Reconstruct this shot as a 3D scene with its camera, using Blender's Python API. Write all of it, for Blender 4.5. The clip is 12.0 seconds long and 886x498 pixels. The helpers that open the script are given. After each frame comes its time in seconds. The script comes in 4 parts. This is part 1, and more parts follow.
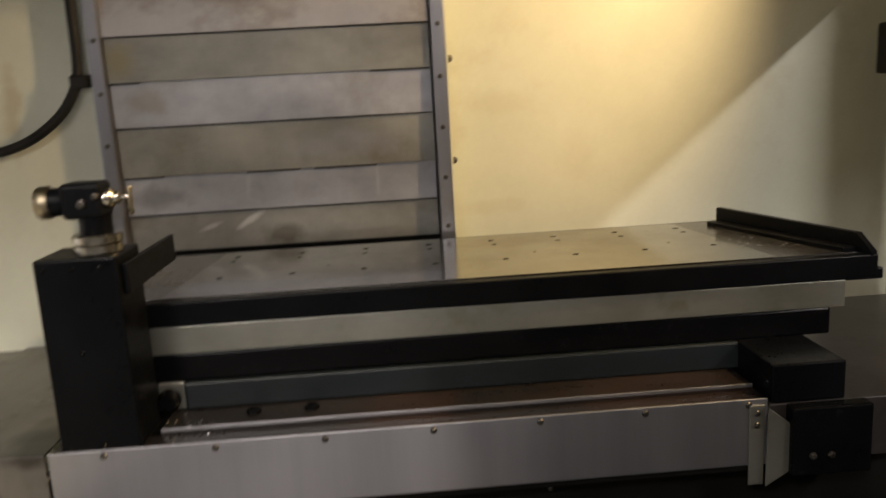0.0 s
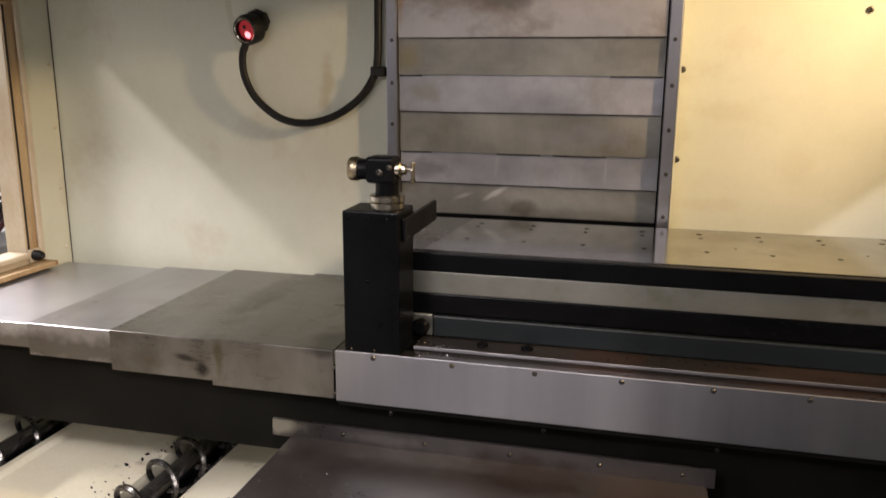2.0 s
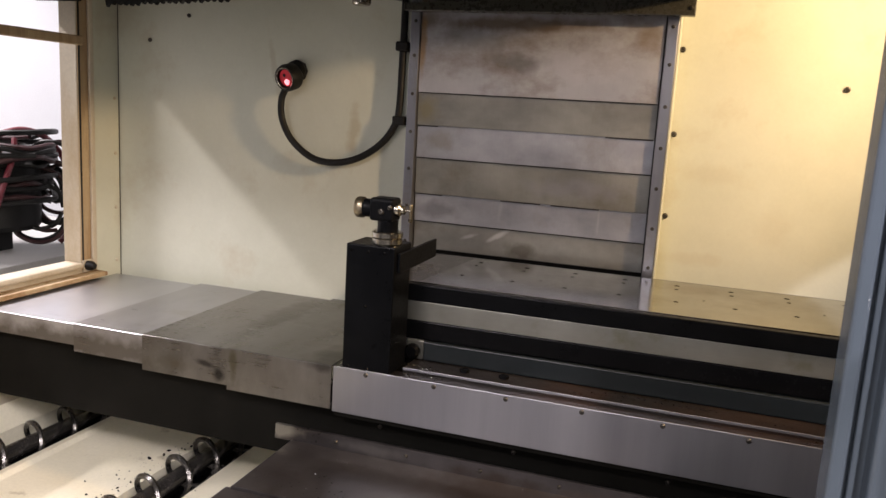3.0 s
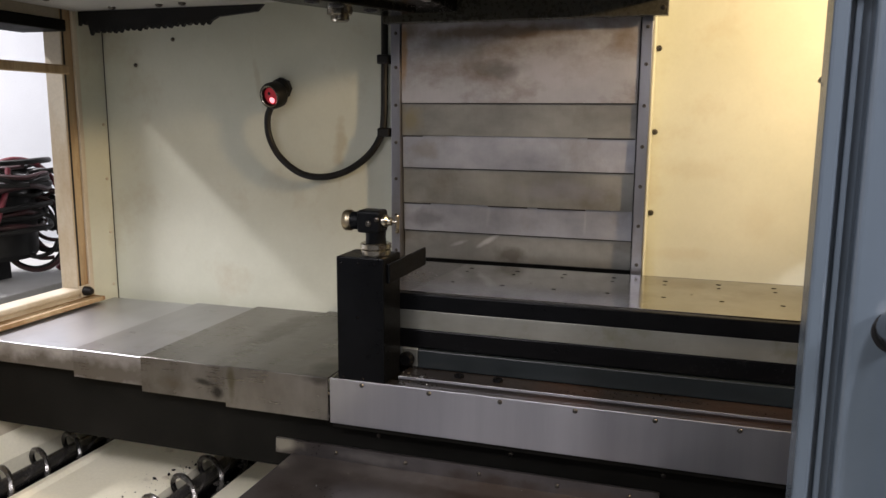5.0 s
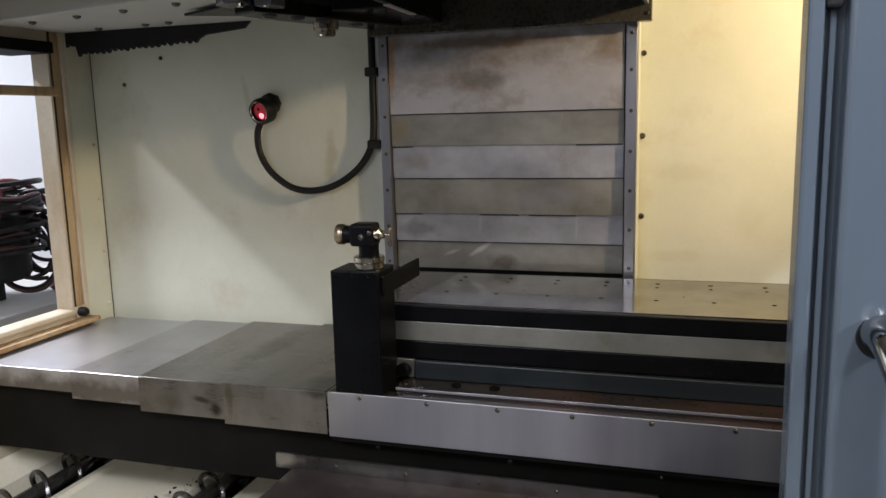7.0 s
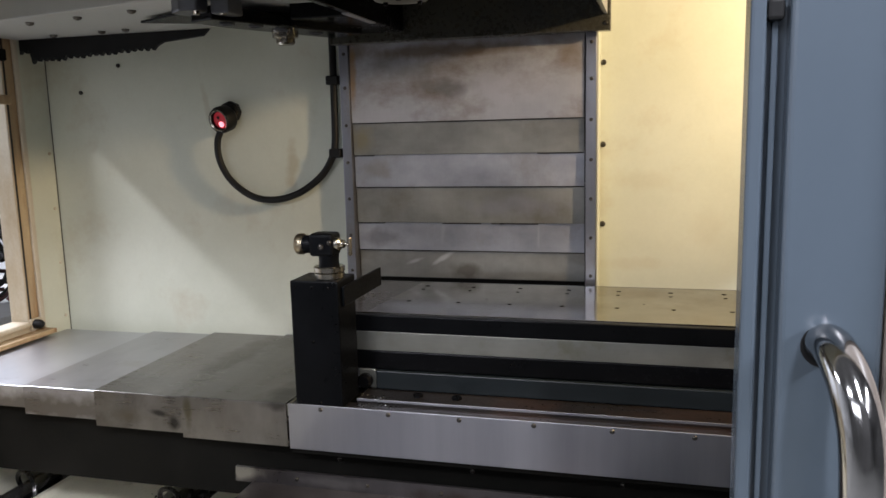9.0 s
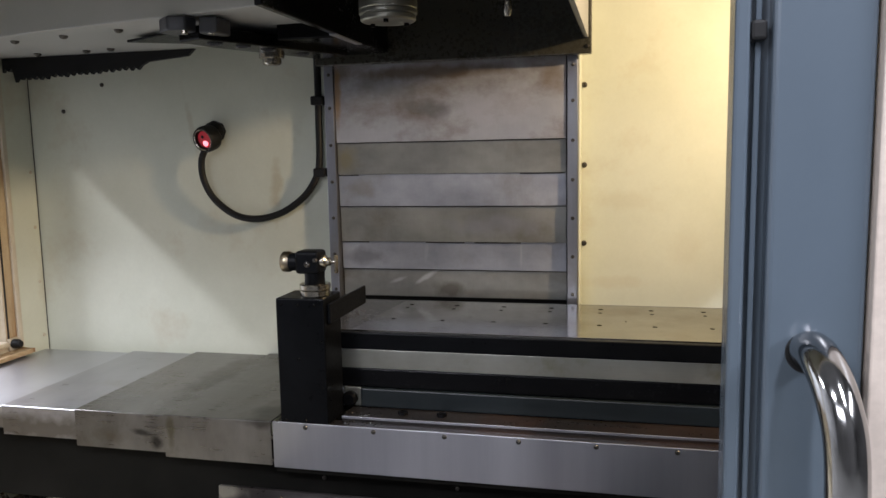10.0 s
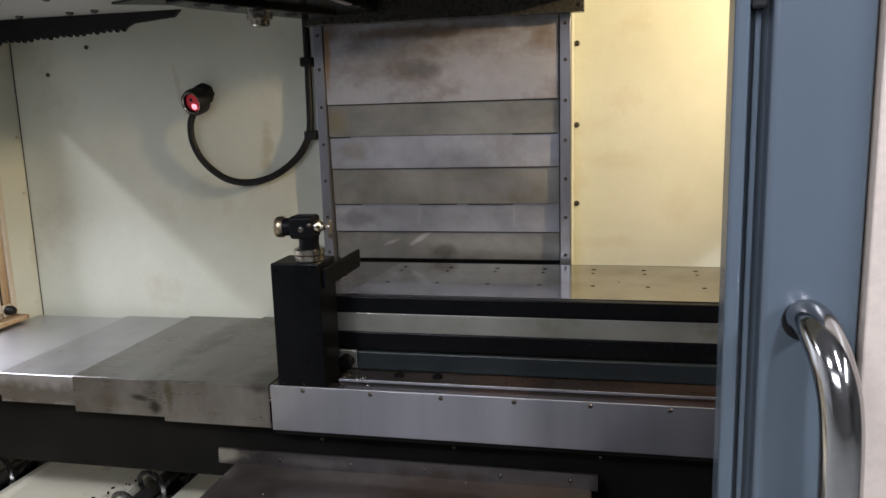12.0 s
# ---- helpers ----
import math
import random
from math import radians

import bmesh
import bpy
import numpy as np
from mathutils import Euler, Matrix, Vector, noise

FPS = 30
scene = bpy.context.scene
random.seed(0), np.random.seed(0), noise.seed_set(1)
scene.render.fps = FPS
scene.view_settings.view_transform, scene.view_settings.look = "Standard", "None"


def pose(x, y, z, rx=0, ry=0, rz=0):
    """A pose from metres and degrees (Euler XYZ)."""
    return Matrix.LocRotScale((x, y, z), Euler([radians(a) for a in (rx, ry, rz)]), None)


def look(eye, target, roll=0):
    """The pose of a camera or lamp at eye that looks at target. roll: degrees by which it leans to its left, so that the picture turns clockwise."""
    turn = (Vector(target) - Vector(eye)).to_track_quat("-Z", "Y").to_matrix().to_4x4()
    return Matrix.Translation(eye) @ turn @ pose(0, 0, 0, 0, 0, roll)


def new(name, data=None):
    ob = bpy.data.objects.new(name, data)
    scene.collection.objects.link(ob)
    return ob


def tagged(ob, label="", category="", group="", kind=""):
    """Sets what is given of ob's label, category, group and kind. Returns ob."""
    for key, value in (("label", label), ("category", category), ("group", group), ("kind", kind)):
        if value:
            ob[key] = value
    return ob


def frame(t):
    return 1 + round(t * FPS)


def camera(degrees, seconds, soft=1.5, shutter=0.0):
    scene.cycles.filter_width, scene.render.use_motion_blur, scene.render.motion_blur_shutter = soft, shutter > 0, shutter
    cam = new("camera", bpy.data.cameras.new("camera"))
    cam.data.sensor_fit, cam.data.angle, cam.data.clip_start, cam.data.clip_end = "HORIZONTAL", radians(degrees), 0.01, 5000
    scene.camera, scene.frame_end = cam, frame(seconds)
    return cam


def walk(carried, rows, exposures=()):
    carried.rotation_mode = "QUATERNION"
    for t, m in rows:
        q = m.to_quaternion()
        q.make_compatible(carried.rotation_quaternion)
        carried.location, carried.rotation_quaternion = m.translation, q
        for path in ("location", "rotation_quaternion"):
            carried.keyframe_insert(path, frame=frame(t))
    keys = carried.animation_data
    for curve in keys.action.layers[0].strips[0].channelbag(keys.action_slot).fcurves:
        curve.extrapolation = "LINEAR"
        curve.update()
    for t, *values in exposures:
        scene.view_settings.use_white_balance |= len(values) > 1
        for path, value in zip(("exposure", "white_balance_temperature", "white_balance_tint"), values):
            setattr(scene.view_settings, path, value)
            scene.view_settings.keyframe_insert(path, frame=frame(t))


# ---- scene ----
cam = camera(59.1, 12.0, 1.5, 0.5)
PATH = [
    (0, (0.421, -1.019, 1.306), (0.529, 0.94, 0.92), -3.2),
    (0.5, (0.483, -1.122, 1.317), (0.306, 0.804, 0.806), 0.8),
    (1, (0.481, -1.202, 1.339), (0.055, 0.662, 0.755), 1.2),
    (1.5, (0.453, -1.248, 1.334), (-0.028, 0.62, 0.807), 0.1),
    (2, (0.449, -1.298, 1.366), (-0.014, 0.598, 0.926), 0.4),
    (2.5, (0.543, -1.371, 1.388), (-0.014, 0.511, 1.005), 1.8),
    (3, (0.612, -1.439, 1.401), (0.013, 0.437, 1.053), 3.4),
    (5, (0.645, -1.453, 1.411), (0.042, 0.425, 1.077), 0.4),
    (5.5, (0.661, -1.453, 1.416), (0.066, 0.421, 1.053), -0.2),
    (6, (0.672, -1.458, 1.424), (0.099, 0.427, 1.079), -1.0),
    (6.5, (0.655, -1.462, 1.429), (0.09, 0.427, 1.093), -1.2),
    (7, (0.651, -1.46, 1.427), (0.061, 0.424, 1.103), -1.4),
    (9, (0.667, -1.448, 1.429), (0.151, 0.46, 1.122), -1.4),
    (9.5, (0.66, -1.463, 1.424), (0.184, 0.461, 1.156), -1.2),
    (10, (0.655, -1.47, 1.421), (0.195, 0.46, 1.171), -1.1),
    (10.5, (0.654, -1.47, 1.415), (0.206, 0.463, 1.164), -1.1),
    (11, (0.647, -1.474, 1.424), (0.207, 0.458, 1.15), -1.2),
    (11.5, (0.649, -1.469, 1.428), (0.206, 0.454, 1.101), -1.5),
    (12, (0.646, -1.472, 1.436), (0.213, 0.447, 1.075), -1.7),
]
EXPOSURES = [(0.0, -0.52, 7600, 18), (0.5, -0.53, 7450, 18), (1.5, -0.34, 7250, 21), (3.0, -0.38, 7050, 25), (5.0, -0.53, 6750, 20), (5.7, -0.60, 6500, 19), (7.0, -0.60, 6400, 18), (9.0, -0.50, 6250, 18), (12.0, -0.53, 6200, 18)]
walk(cam, [(t, look(eye, target, roll)) for t, eye, target, roll in PATH], EXPOSURES)

# ---- light ----
world = bpy.data.worlds.new("world")
scene.world = world
world.use_nodes = True
world.node_tree.nodes["Background"].inputs["Color"].default_value = (0.80, 0.90, 1.0, 1)
world.node_tree.nodes["Background"].inputs["Strength"].default_value = 0.25


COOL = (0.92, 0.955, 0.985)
WARM = (1.0, 0.77, 0.44)


# shop lamps by the machine, unseen fill lamps, and the work lamp inside it
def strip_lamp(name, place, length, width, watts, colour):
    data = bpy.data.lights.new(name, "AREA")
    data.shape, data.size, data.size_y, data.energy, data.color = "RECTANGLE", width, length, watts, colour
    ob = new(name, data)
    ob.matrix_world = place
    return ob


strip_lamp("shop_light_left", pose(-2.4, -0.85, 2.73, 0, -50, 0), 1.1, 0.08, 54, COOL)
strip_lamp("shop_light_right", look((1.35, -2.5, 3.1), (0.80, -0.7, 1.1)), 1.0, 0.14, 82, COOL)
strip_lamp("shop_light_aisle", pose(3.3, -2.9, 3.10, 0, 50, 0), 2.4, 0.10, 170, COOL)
# Added fills: rear for walls and slats, front for the pan, far outside.
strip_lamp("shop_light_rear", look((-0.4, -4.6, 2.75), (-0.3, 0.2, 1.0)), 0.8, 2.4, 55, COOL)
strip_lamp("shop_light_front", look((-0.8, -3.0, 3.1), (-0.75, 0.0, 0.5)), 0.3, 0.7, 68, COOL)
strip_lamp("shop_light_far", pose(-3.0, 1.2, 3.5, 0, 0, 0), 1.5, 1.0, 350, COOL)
WORK_EYE, WORK_AIM = (1.385, 0.02, 1.85), (-0.15, 0.46, 1.27)
spot = bpy.data.lights.new("work_light", "SPOT")
spot.energy, spot.color, spot.shadow_soft_size = 112, WARM, 0.035
spot.spot_size, spot.spot_blend = radians(110), 0.8
new("work_light", spot).matrix_world = look(WORK_EYE, WORK_AIM)


# ---- materials ----
def ramp(nt, fac, stops):
    n = nt.nodes.new("ShaderNodeValToRGB")
    while len(n.color_ramp.elements) < len(stops):
        n.color_ramp.elements.new(0.5)
    for e, (p, c) in zip(n.color_ramp.elements, stops):
        e.position = p
        e.color = (*c, 1) if len(c) == 3 else c
    nt.links.new(fac, n.inputs["Fac"])
    return n.outputs["Color"]


def noise_tex(nt, scale, stretch=(1, 1, 1), detail=5.0, rough=0.6, shift=(0, 0, 0)):
    co = nt.nodes.new("ShaderNodeNewGeometry")
    mp = nt.nodes.new("ShaderNodeMapping")
    mp.inputs["Scale"].default_value = stretch
    mp.inputs["Location"].default_value = shift
    nt.links.new(co.outputs["Position"], mp.inputs["Vector"])
    n = nt.nodes.new("ShaderNodeTexNoise")
    n.inputs["Scale"].default_value = scale
    n.inputs["Detail"].default_value = detail
    n.inputs["Roughness"].default_value = rough
    nt.links.new(mp.outputs["Vector"], n.inputs["Vector"])
    return n.outputs["Fac"]


def mix(nt, fac, a, b, mode="MIX"):
    n = nt.nodes.new("ShaderNodeMix")
    n.data_type, n.blend_type = "RGBA", mode
    for sock, v in ((n.inputs[0], fac), (n.inputs[6], a), (n.inputs[7], b)):
        if isinstance(v, (int, float)):
            sock.default_value = v
        elif isinstance(v, tuple):
            sock.default_value = (*v, 1)
        else:
            nt.links.new(v, sock)
    return n.outputs[2]


def grey(lo, hi):
    return [(0.30, (lo, lo, lo)), (0.70, (hi, hi, hi))]


def material(name, a, b, metal=0.0, rough=(0.4, 0.6), scale=6.0, stretch=(1, 1, 1), stain=None, stain_scale=3.0,
             stain_at=(0.55, 0.75), stain_stretch=(1, 1, 1), grain=120.0, grain_stretch=(1, 1, 1), grain_mix=0.22, bump=0.05, shift=(0, 0, 0), coat=0.0, spec=0.5, vary=0.0):
    """Two tones mixed by a broad noise, an optional stain on top, fine grain in roughness and relief."""
    m = bpy.data.materials.new(name)
    m.use_nodes = True
    nt = m.node_tree
    p = nt.nodes["Principled BSDF"]
    broad = noise_tex(nt, scale, stretch, shift=shift)
    col = ramp(nt, broad, [(0.32, a), (0.68, b)])
    fine = noise_tex(nt, grain, grain_stretch, 3.0)
    col = mix(nt, grain_mix, col, ramp(nt, fine, grey(0.45, 1.0)), "MULTIPLY")
    if stain:
        sp = ramp(nt, noise_tex(nt, stain_scale, stain_stretch, 6.0, 0.65, (3.1, 1.7, 0.4)), [(stain_at[0], (0, 0, 0)), (stain_at[1], (1, 1, 1))])
        col = mix(nt, sp, col, stain)
    if vary:
        info = nt.nodes.new("ShaderNodeObjectInfo")
        col = mix(nt, 1.0, col, ramp(nt, info.outputs["Random"], [(0.0, (1 - vary,) * 3), (1.0, (1 + vary,) * 3)]), "MULTIPLY")
    p.inputs["Specular IOR Level"].default_value = spec
    nt.links.new(col, p.inputs["Base Color"])
    p.inputs["Metallic"].default_value = metal
    r = ramp(nt, mix(nt, 0.5, broad, fine), [(0.35, (rough[0],) * 3), (0.65, (rough[1],) * 3)])
    nt.links.new(r, p.inputs["Roughness"])
    p.inputs["Coat Weight"].default_value = coat
    if bump:
        bn = nt.nodes.new("ShaderNodeBump")
        bn.inputs["Strength"].default_value = bump
        bn.inputs["Distance"].default_value = 0.002
        nt.links.new(mix(nt, 0.5, broad, fine), bn.inputs["Height"])
        nt.links.new(bn.outputs["Normal"], p.inputs["Normal"])
    return m


def add_marks(m, marks):
    """Marks with ragged outlines: (x, y, z), half-widths along x and z, tilt, colour, strength."""
    nt = m.node_tree
    sock = nt.nodes["Principled BSDF"].inputs["Base Color"]
    col = sock.links[0].from_socket
    co = nt.nodes.new("ShaderNodeNewGeometry")
    n = nt.nodes.new("ShaderNodeTexNoise")
    n.inputs["Scale"].default_value = 22.0
    n.inputs["Detail"].default_value = 5.0
    nt.links.new(co.outputs["Position"], n.inputs["Vector"])
    for (x, y, z), rx, rz, tilt, colour, strength in marks:
        mp = nt.nodes.new("ShaderNodeMapping")
        mp.vector_type = "TEXTURE"
        mp.inputs["Location"].default_value = (x, y, z)
        mp.inputs["Rotation"].default_value = (0, math.radians(tilt), 0)
        mp.inputs["Scale"].default_value = (rx, 0.2, rz)
        nt.links.new(co.outputs["Position"], mp.inputs["Vector"])
        ln = nt.nodes.new("ShaderNodeVectorMath")
        ln.operation = "LENGTH"
        nt.links.new(mp.outputs["Vector"], ln.inputs[0])
        ad = nt.nodes.new("ShaderNodeMath")
        ad.operation = "MULTIPLY_ADD"
        nt.links.new(n.outputs["Fac"], ad.inputs[0])
        ad.inputs[1].default_value = 1.6
        nt.links.new(ln.outputs["Value"], ad.inputs[2])
        hf = nt.nodes.new("ShaderNodeMath")
        hf.operation = "MULTIPLY"
        nt.links.new(ad.outputs[0], hf.inputs[0])
        hf.inputs[1].default_value = 0.4
        col = mix(nt, ramp(nt, hf.outputs[0], [(0.46, (strength,) * 3), (0.72, (0, 0, 0))]), col, colour)
    nt.links.new(col, sock)


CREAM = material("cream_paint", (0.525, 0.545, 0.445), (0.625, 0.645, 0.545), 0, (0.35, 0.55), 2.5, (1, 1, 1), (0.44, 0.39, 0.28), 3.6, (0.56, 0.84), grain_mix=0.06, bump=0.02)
# Brighter copy of the cream: the pan's strong light put into its paint.
PAN = material("pan_paint_lit", (0.78, 0.735, 0.56), (0.85, 0.81, 0.66), 0, (0.3, 0.5), 4.0, (1, 1, 1), (0.30, 0.24, 0.14), 9.0, (0.62, 0.78), grain_mix=0.15, bump=0.04)
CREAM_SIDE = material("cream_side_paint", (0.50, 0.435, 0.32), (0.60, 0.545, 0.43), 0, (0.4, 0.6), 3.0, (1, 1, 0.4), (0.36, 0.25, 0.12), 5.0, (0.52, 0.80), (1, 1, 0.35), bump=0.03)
RUST = material("rust_streak", (0.30, 0.17, 0.07), (0.52, 0.40, 0.24), 0, (0.5, 0.8), 14.0, (1, 1, 0.15), (0.17, 0.075, 0.02), 11.0, (0.50, 0.70), (1, 1, 0.15), bump=0.12)
FLANGE = material("flange_steel", (0.258, 0.265, 0.295), (0.365, 0.373, 0.41), 0.9, (0.285, 0.315), 3.0, (2.5, 1, 0.2), (0.20, 0.17, 0.12), 5.0, (0.55, 0.85), grain=200, grain_stretch=(1, 1, 0.15), grain_mix=0.10, bump=0.0)
STEEL = material("brushed_steel", (0.34, 0.345, 0.37), (0.46, 0.465, 0.49), 0.9, (0.36, 0.44), 3.0, (2.5, 1, 0.2), (0.23, 0.215, 0.19), 5.0, (0.62, 0.9), grain=200, grain_stretch=(1, 1, 0.15), grain_mix=0.04, bump=0.0)
# Lit, middle and shaded steels paint window light fading along the cover; stains besides.
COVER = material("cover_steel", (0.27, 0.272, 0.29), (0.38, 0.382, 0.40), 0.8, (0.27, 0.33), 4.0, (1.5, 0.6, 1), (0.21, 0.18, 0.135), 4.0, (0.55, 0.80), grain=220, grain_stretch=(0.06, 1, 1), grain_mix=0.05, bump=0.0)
COVER_LIT = material("cover_steel_lit", (0.37, 0.38, 0.405), (0.47, 0.48, 0.505), 0.8, (0.30, 0.34), 3.0, (1.5, 0.6, 1), (0.40, 0.40, 0.40), 3.0, (0.62, 0.9), grain=220, grain_stretch=(0.06, 1, 1), grain_mix=0.05, bump=0.0)
COVER_SHADED = material("cover_steel_shaded", (0.125, 0.119, 0.110), (0.215, 0.207, 0.195), 0.8, (0.25, 0.36), 5.0, (2.0, 0.5, 1), (0.085, 0.075, 0.055), 5.0, (0.52, 0.80), grain=220, grain_stretch=(0.06, 1, 1), grain_mix=0.06, bump=0.0)
# Darker brown-grey band along the front skirts.
SKIRT_TONE = [((-0.76, -0.02, 0.800), 0.60, 0.046, 0, (0.105, 0.095, 0.080), 0.85)]
add_marks(COVER, SKIRT_TONE)
add_marks(COVER_LIT, SKIRT_TONE)
# First mark is a soft dark band near the segments' seam, then stains.
add_marks(COVER_SHADED, [((-0.365, 0.30, 0.855), 0.055, 0.10, 0, (0.060, 0.050, 0.040), 0.75), ((-0.355, 0.0, 0.792), 0.020, 0.026, 0, (0.020, 0.019, 0.018), 0.9),
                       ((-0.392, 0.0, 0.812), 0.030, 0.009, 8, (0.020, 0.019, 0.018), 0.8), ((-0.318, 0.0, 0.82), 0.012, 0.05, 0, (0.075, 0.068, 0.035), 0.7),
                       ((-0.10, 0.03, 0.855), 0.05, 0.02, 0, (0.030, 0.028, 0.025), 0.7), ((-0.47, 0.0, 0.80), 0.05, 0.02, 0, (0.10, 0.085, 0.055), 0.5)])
SLAT_A = material("slat_steel_grey", (0.22, 0.232, 0.265), (0.385, 0.40, 0.445), 0.55, (0.34, 0.46), 6.0, (0.9, 1, 1.2), (0.19, 0.175, 0.145), 5.0, (0.56, 0.82), (1.0, 1, 0.9), grain=160, grain_stretch=(1, 1, 0.15), grain_mix=0.10, bump=0.015, vary=0.10)
SLAT_B = material("slat_steel_olive", (0.155, 0.158, 0.150), (0.285, 0.288, 0.272), 0.5, (0.32, 0.44), 6.0, (0.8, 1, 1.2), (0.125, 0.110, 0.080), 5.0, (0.54, 0.80), (0.9, 1, 1.0), grain=160, grain_stretch=(1, 1, 0.15), grain_mix=0.10, bump=0.015, vary=0.10)
# Base raised on the top panel in place of lamp light it lacks.
SLAT_TOP = material("slat_steel_stained", (0.34, 0.345, 0.372), (0.46, 0.464, 0.49), 0.5, (0.38, 0.50), 5.0, (0.8, 1, 1), (0.15, 0.115, 0.085), 3.6, (0.47, 0.70), (1.0, 1, 1.4), grain=160, grain_stretch=(1, 1, 0.2), grain_mix=0.10, bump=0.015)
# Dark and brown smudges, with pale patches and smears among them.
SLAT_MARKS = [
    ((0.168, 0.53, 1.528), 0.075, 0.030, 0, (0.12, 0.118, 0.115), 0.65), ((0.03, 0.53, 1.59), 0.11, 0.045, 10, (0.15, 0.145, 0.14), 0.55),
    ((0.15, 0.53, 1.622), 0.26, 0.022, 0, (0.13, 0.085, 0.045), 0.75), ((0.47, 0.53, 1.60), 0.04, 0.06, 0, (0.20, 0.13, 0.06), 0.35),
    ((-0.102, 0.53, 1.56), 0.012, 0.09, 0, (0.28, 0.16, 0.05), 0.7), ((0.31, 0.53, 1.53), 0.13, 0.05, -8, (0.47, 0.47, 0.51), 0.45),
    ((-0.085, 0.53, 1.40), 0.05, 0.04, 0, (0.22, 0.185, 0.09), 0.6), ((-0.04, 0.54, 1.14), 0.07, 0.03, 0, (0.11, 0.11, 0.115), 0.55),
    ((0.125, 0.54, 1.083), 0.045, 0.009, -32, (0.66, 0.67, 0.69), 0.45), ((0.05, 0.54, 1.075), 0.03, 0.007, -20, (0.60, 0.60, 0.62), 0.3),
    ((0.385, 0.54, 1.15), 0.005, 0.04, 0, (0.55, 0.55, 0.57), 0.2), ((0.19, 0.55, 1.05), 0.05, 0.03, 0, (0.07, 0.06, 0.045), 0.7),
    ((0.13, 0.54, 1.155), 0.007, 0.035, 6, (0.5, 0.5, 0.53), 0.18), ((0.33, 0.54, 1.225), 0.16, 0.03, 0, (0.25, 0.25, 0.29), 0.4),
    ((-0.05, 0.54, 1.32), 0.05, 0.03, 0, (0.19, 0.17, 0.12), 0.5)]
for m in (SLAT_A, SLAT_B, SLAT_TOP):
    add_marks(m, SLAT_MARKS)
add_marks(CREAM, [((-0.30, 0.545, 1.32), 0.022, 0.09, 4, (0.36, 0.29, 0.16), 0.5), ((0.65, 0.598, 1.283), 0.10, 0.035, 5, (0.40, 0.35, 0.22), 0.22),
                  ((-0.55, 0.545, 1.50), 0.012, 0.12, -12, (0.36, 0.31, 0.20), 0.35), ((0.80, 0.598, 1.16), 0.05, 0.07, 0, (0.42, 0.36, 0.24), 0.15),
                  ((0.62, 0.598, 1.07), 0.10, 0.02, 0, (0.40, 0.32, 0.18), 0.2)])
PLATE = material("ground_plate_steel", (0.29, 0.275, 0.25), (0.43, 0.41, 0.375), 1.0, (0.09, 0.19), 7.0, (1, 1, 1), (0.13, 0.11, 0.085), 5.0, (0.48, 0.78), grain=260, grain_stretch=(1, 0.1, 1), grain_mix=0.08, bump=0.012)
ALU = material("aluminium", (0.25, 0.25, 0.215), (0.36, 0.36, 0.32), 0.8, (0.34, 0.42), 5.0, (1, 1, 1), (0.17, 0.165, 0.085), 7.0, (0.56, 0.8), grain=200, grain_stretch=(0.1, 1, 1), grain_mix=0.1, bump=0.01)
BLACK = material("black_paint", (0.0022, 0.0025, 0.003), (0.005, 0.0055, 0.0065), 0, (0.25, 0.45), 7.0, (1, 1, 1), (0.016, 0.017, 0.019), 5.0, (0.66, 0.88), bump=0.05, spec=0.09)
OILY = material("oily_black_steel", (0.0022, 0.0022, 0.0025), (0.006, 0.006, 0.0065), 0.0, (0.13, 0.30), 8.0, (1, 1, 1), (0.010, 0.011, 0.013), 5.0, (0.66, 0.88), bump=0.05, spec=0.09)
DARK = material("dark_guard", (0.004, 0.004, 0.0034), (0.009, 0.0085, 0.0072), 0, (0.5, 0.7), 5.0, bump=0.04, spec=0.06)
BLUE = material("blue_grey_block", (0.008, 0.0115, 0.0135), (0.018, 0.0245, 0.027), 0.0, (0.30, 0.48), 5.0, (0.5, 1, 1), (0.010, 0.012, 0.012), 4.0, (0.52, 0.8), (0.5, 1, 2), bump=0.04, spec=0.3)
DOOR = material("blue_grey_door_paint", (0.066, 0.086, 0.108), (0.084, 0.108, 0.133), 0, (0.25, 0.27), 1.6, (1, 1, 0.5), (0.052, 0.070, 0.078), 2.2, (0.50, 0.85), (1, 1, 0.5), grain=90, grain_mix=0.03, bump=0.0, coat=0.15)
HOOD = material("oily_hood_paint", (0.026, 0.025, 0.018), (0.045, 0.043, 0.032), 0, (0.22, 0.36), 5.0, (1, 1, 1), (0.016, 0.015, 0.011), 4.0, (0.56, 0.82), grain_mix=0.05, bump=0.0)
LEDGE = material("stained_ledge", (0.010, 0.009, 0.0085), (0.026, 0.022, 0.020), 0.3, (0.24, 0.42), 8.0, (0.6, 2, 1), (0.085, 0.04, 0.02), 7.0, (0.68, 0.86), (0.5, 2.5, 1), bump=0.12)
add_marks(LEDGE, [((0.80, 0.03, 0.855), 0.22, 0.05, 0, (0.07, 0.033, 0.018), 0.25), ((0.42, 0.03, 0.855), 0.10, 0.03, 0, (0.06, 0.03, 0.018), 0.4)])
CHROME = material("chrome", (0.42, 0.415, 0.41), (0.50, 0.50, 0.49), 1.0, (0.10, 0.18), 8.0, bump=0.0)
NICKEL = material("nickel", (0.38, 0.35, 0.29), (0.50, 0.47, 0.40), 1.0, (0.16, 0.30), 20.0, bump=0.05)
BRASS = material("worn_brass", (0.26, 0.22, 0.15), (0.40, 0.34, 0.24), 1.0, (0.25, 0.42), 30.0, bump=0.10)
RUBBER = material("black_rubber", (0.005, 0.005, 0.005), (0.011, 0.011, 0.011), 0, (0.40, 0.6), 20.0, bump=0.05, spec=0.25)
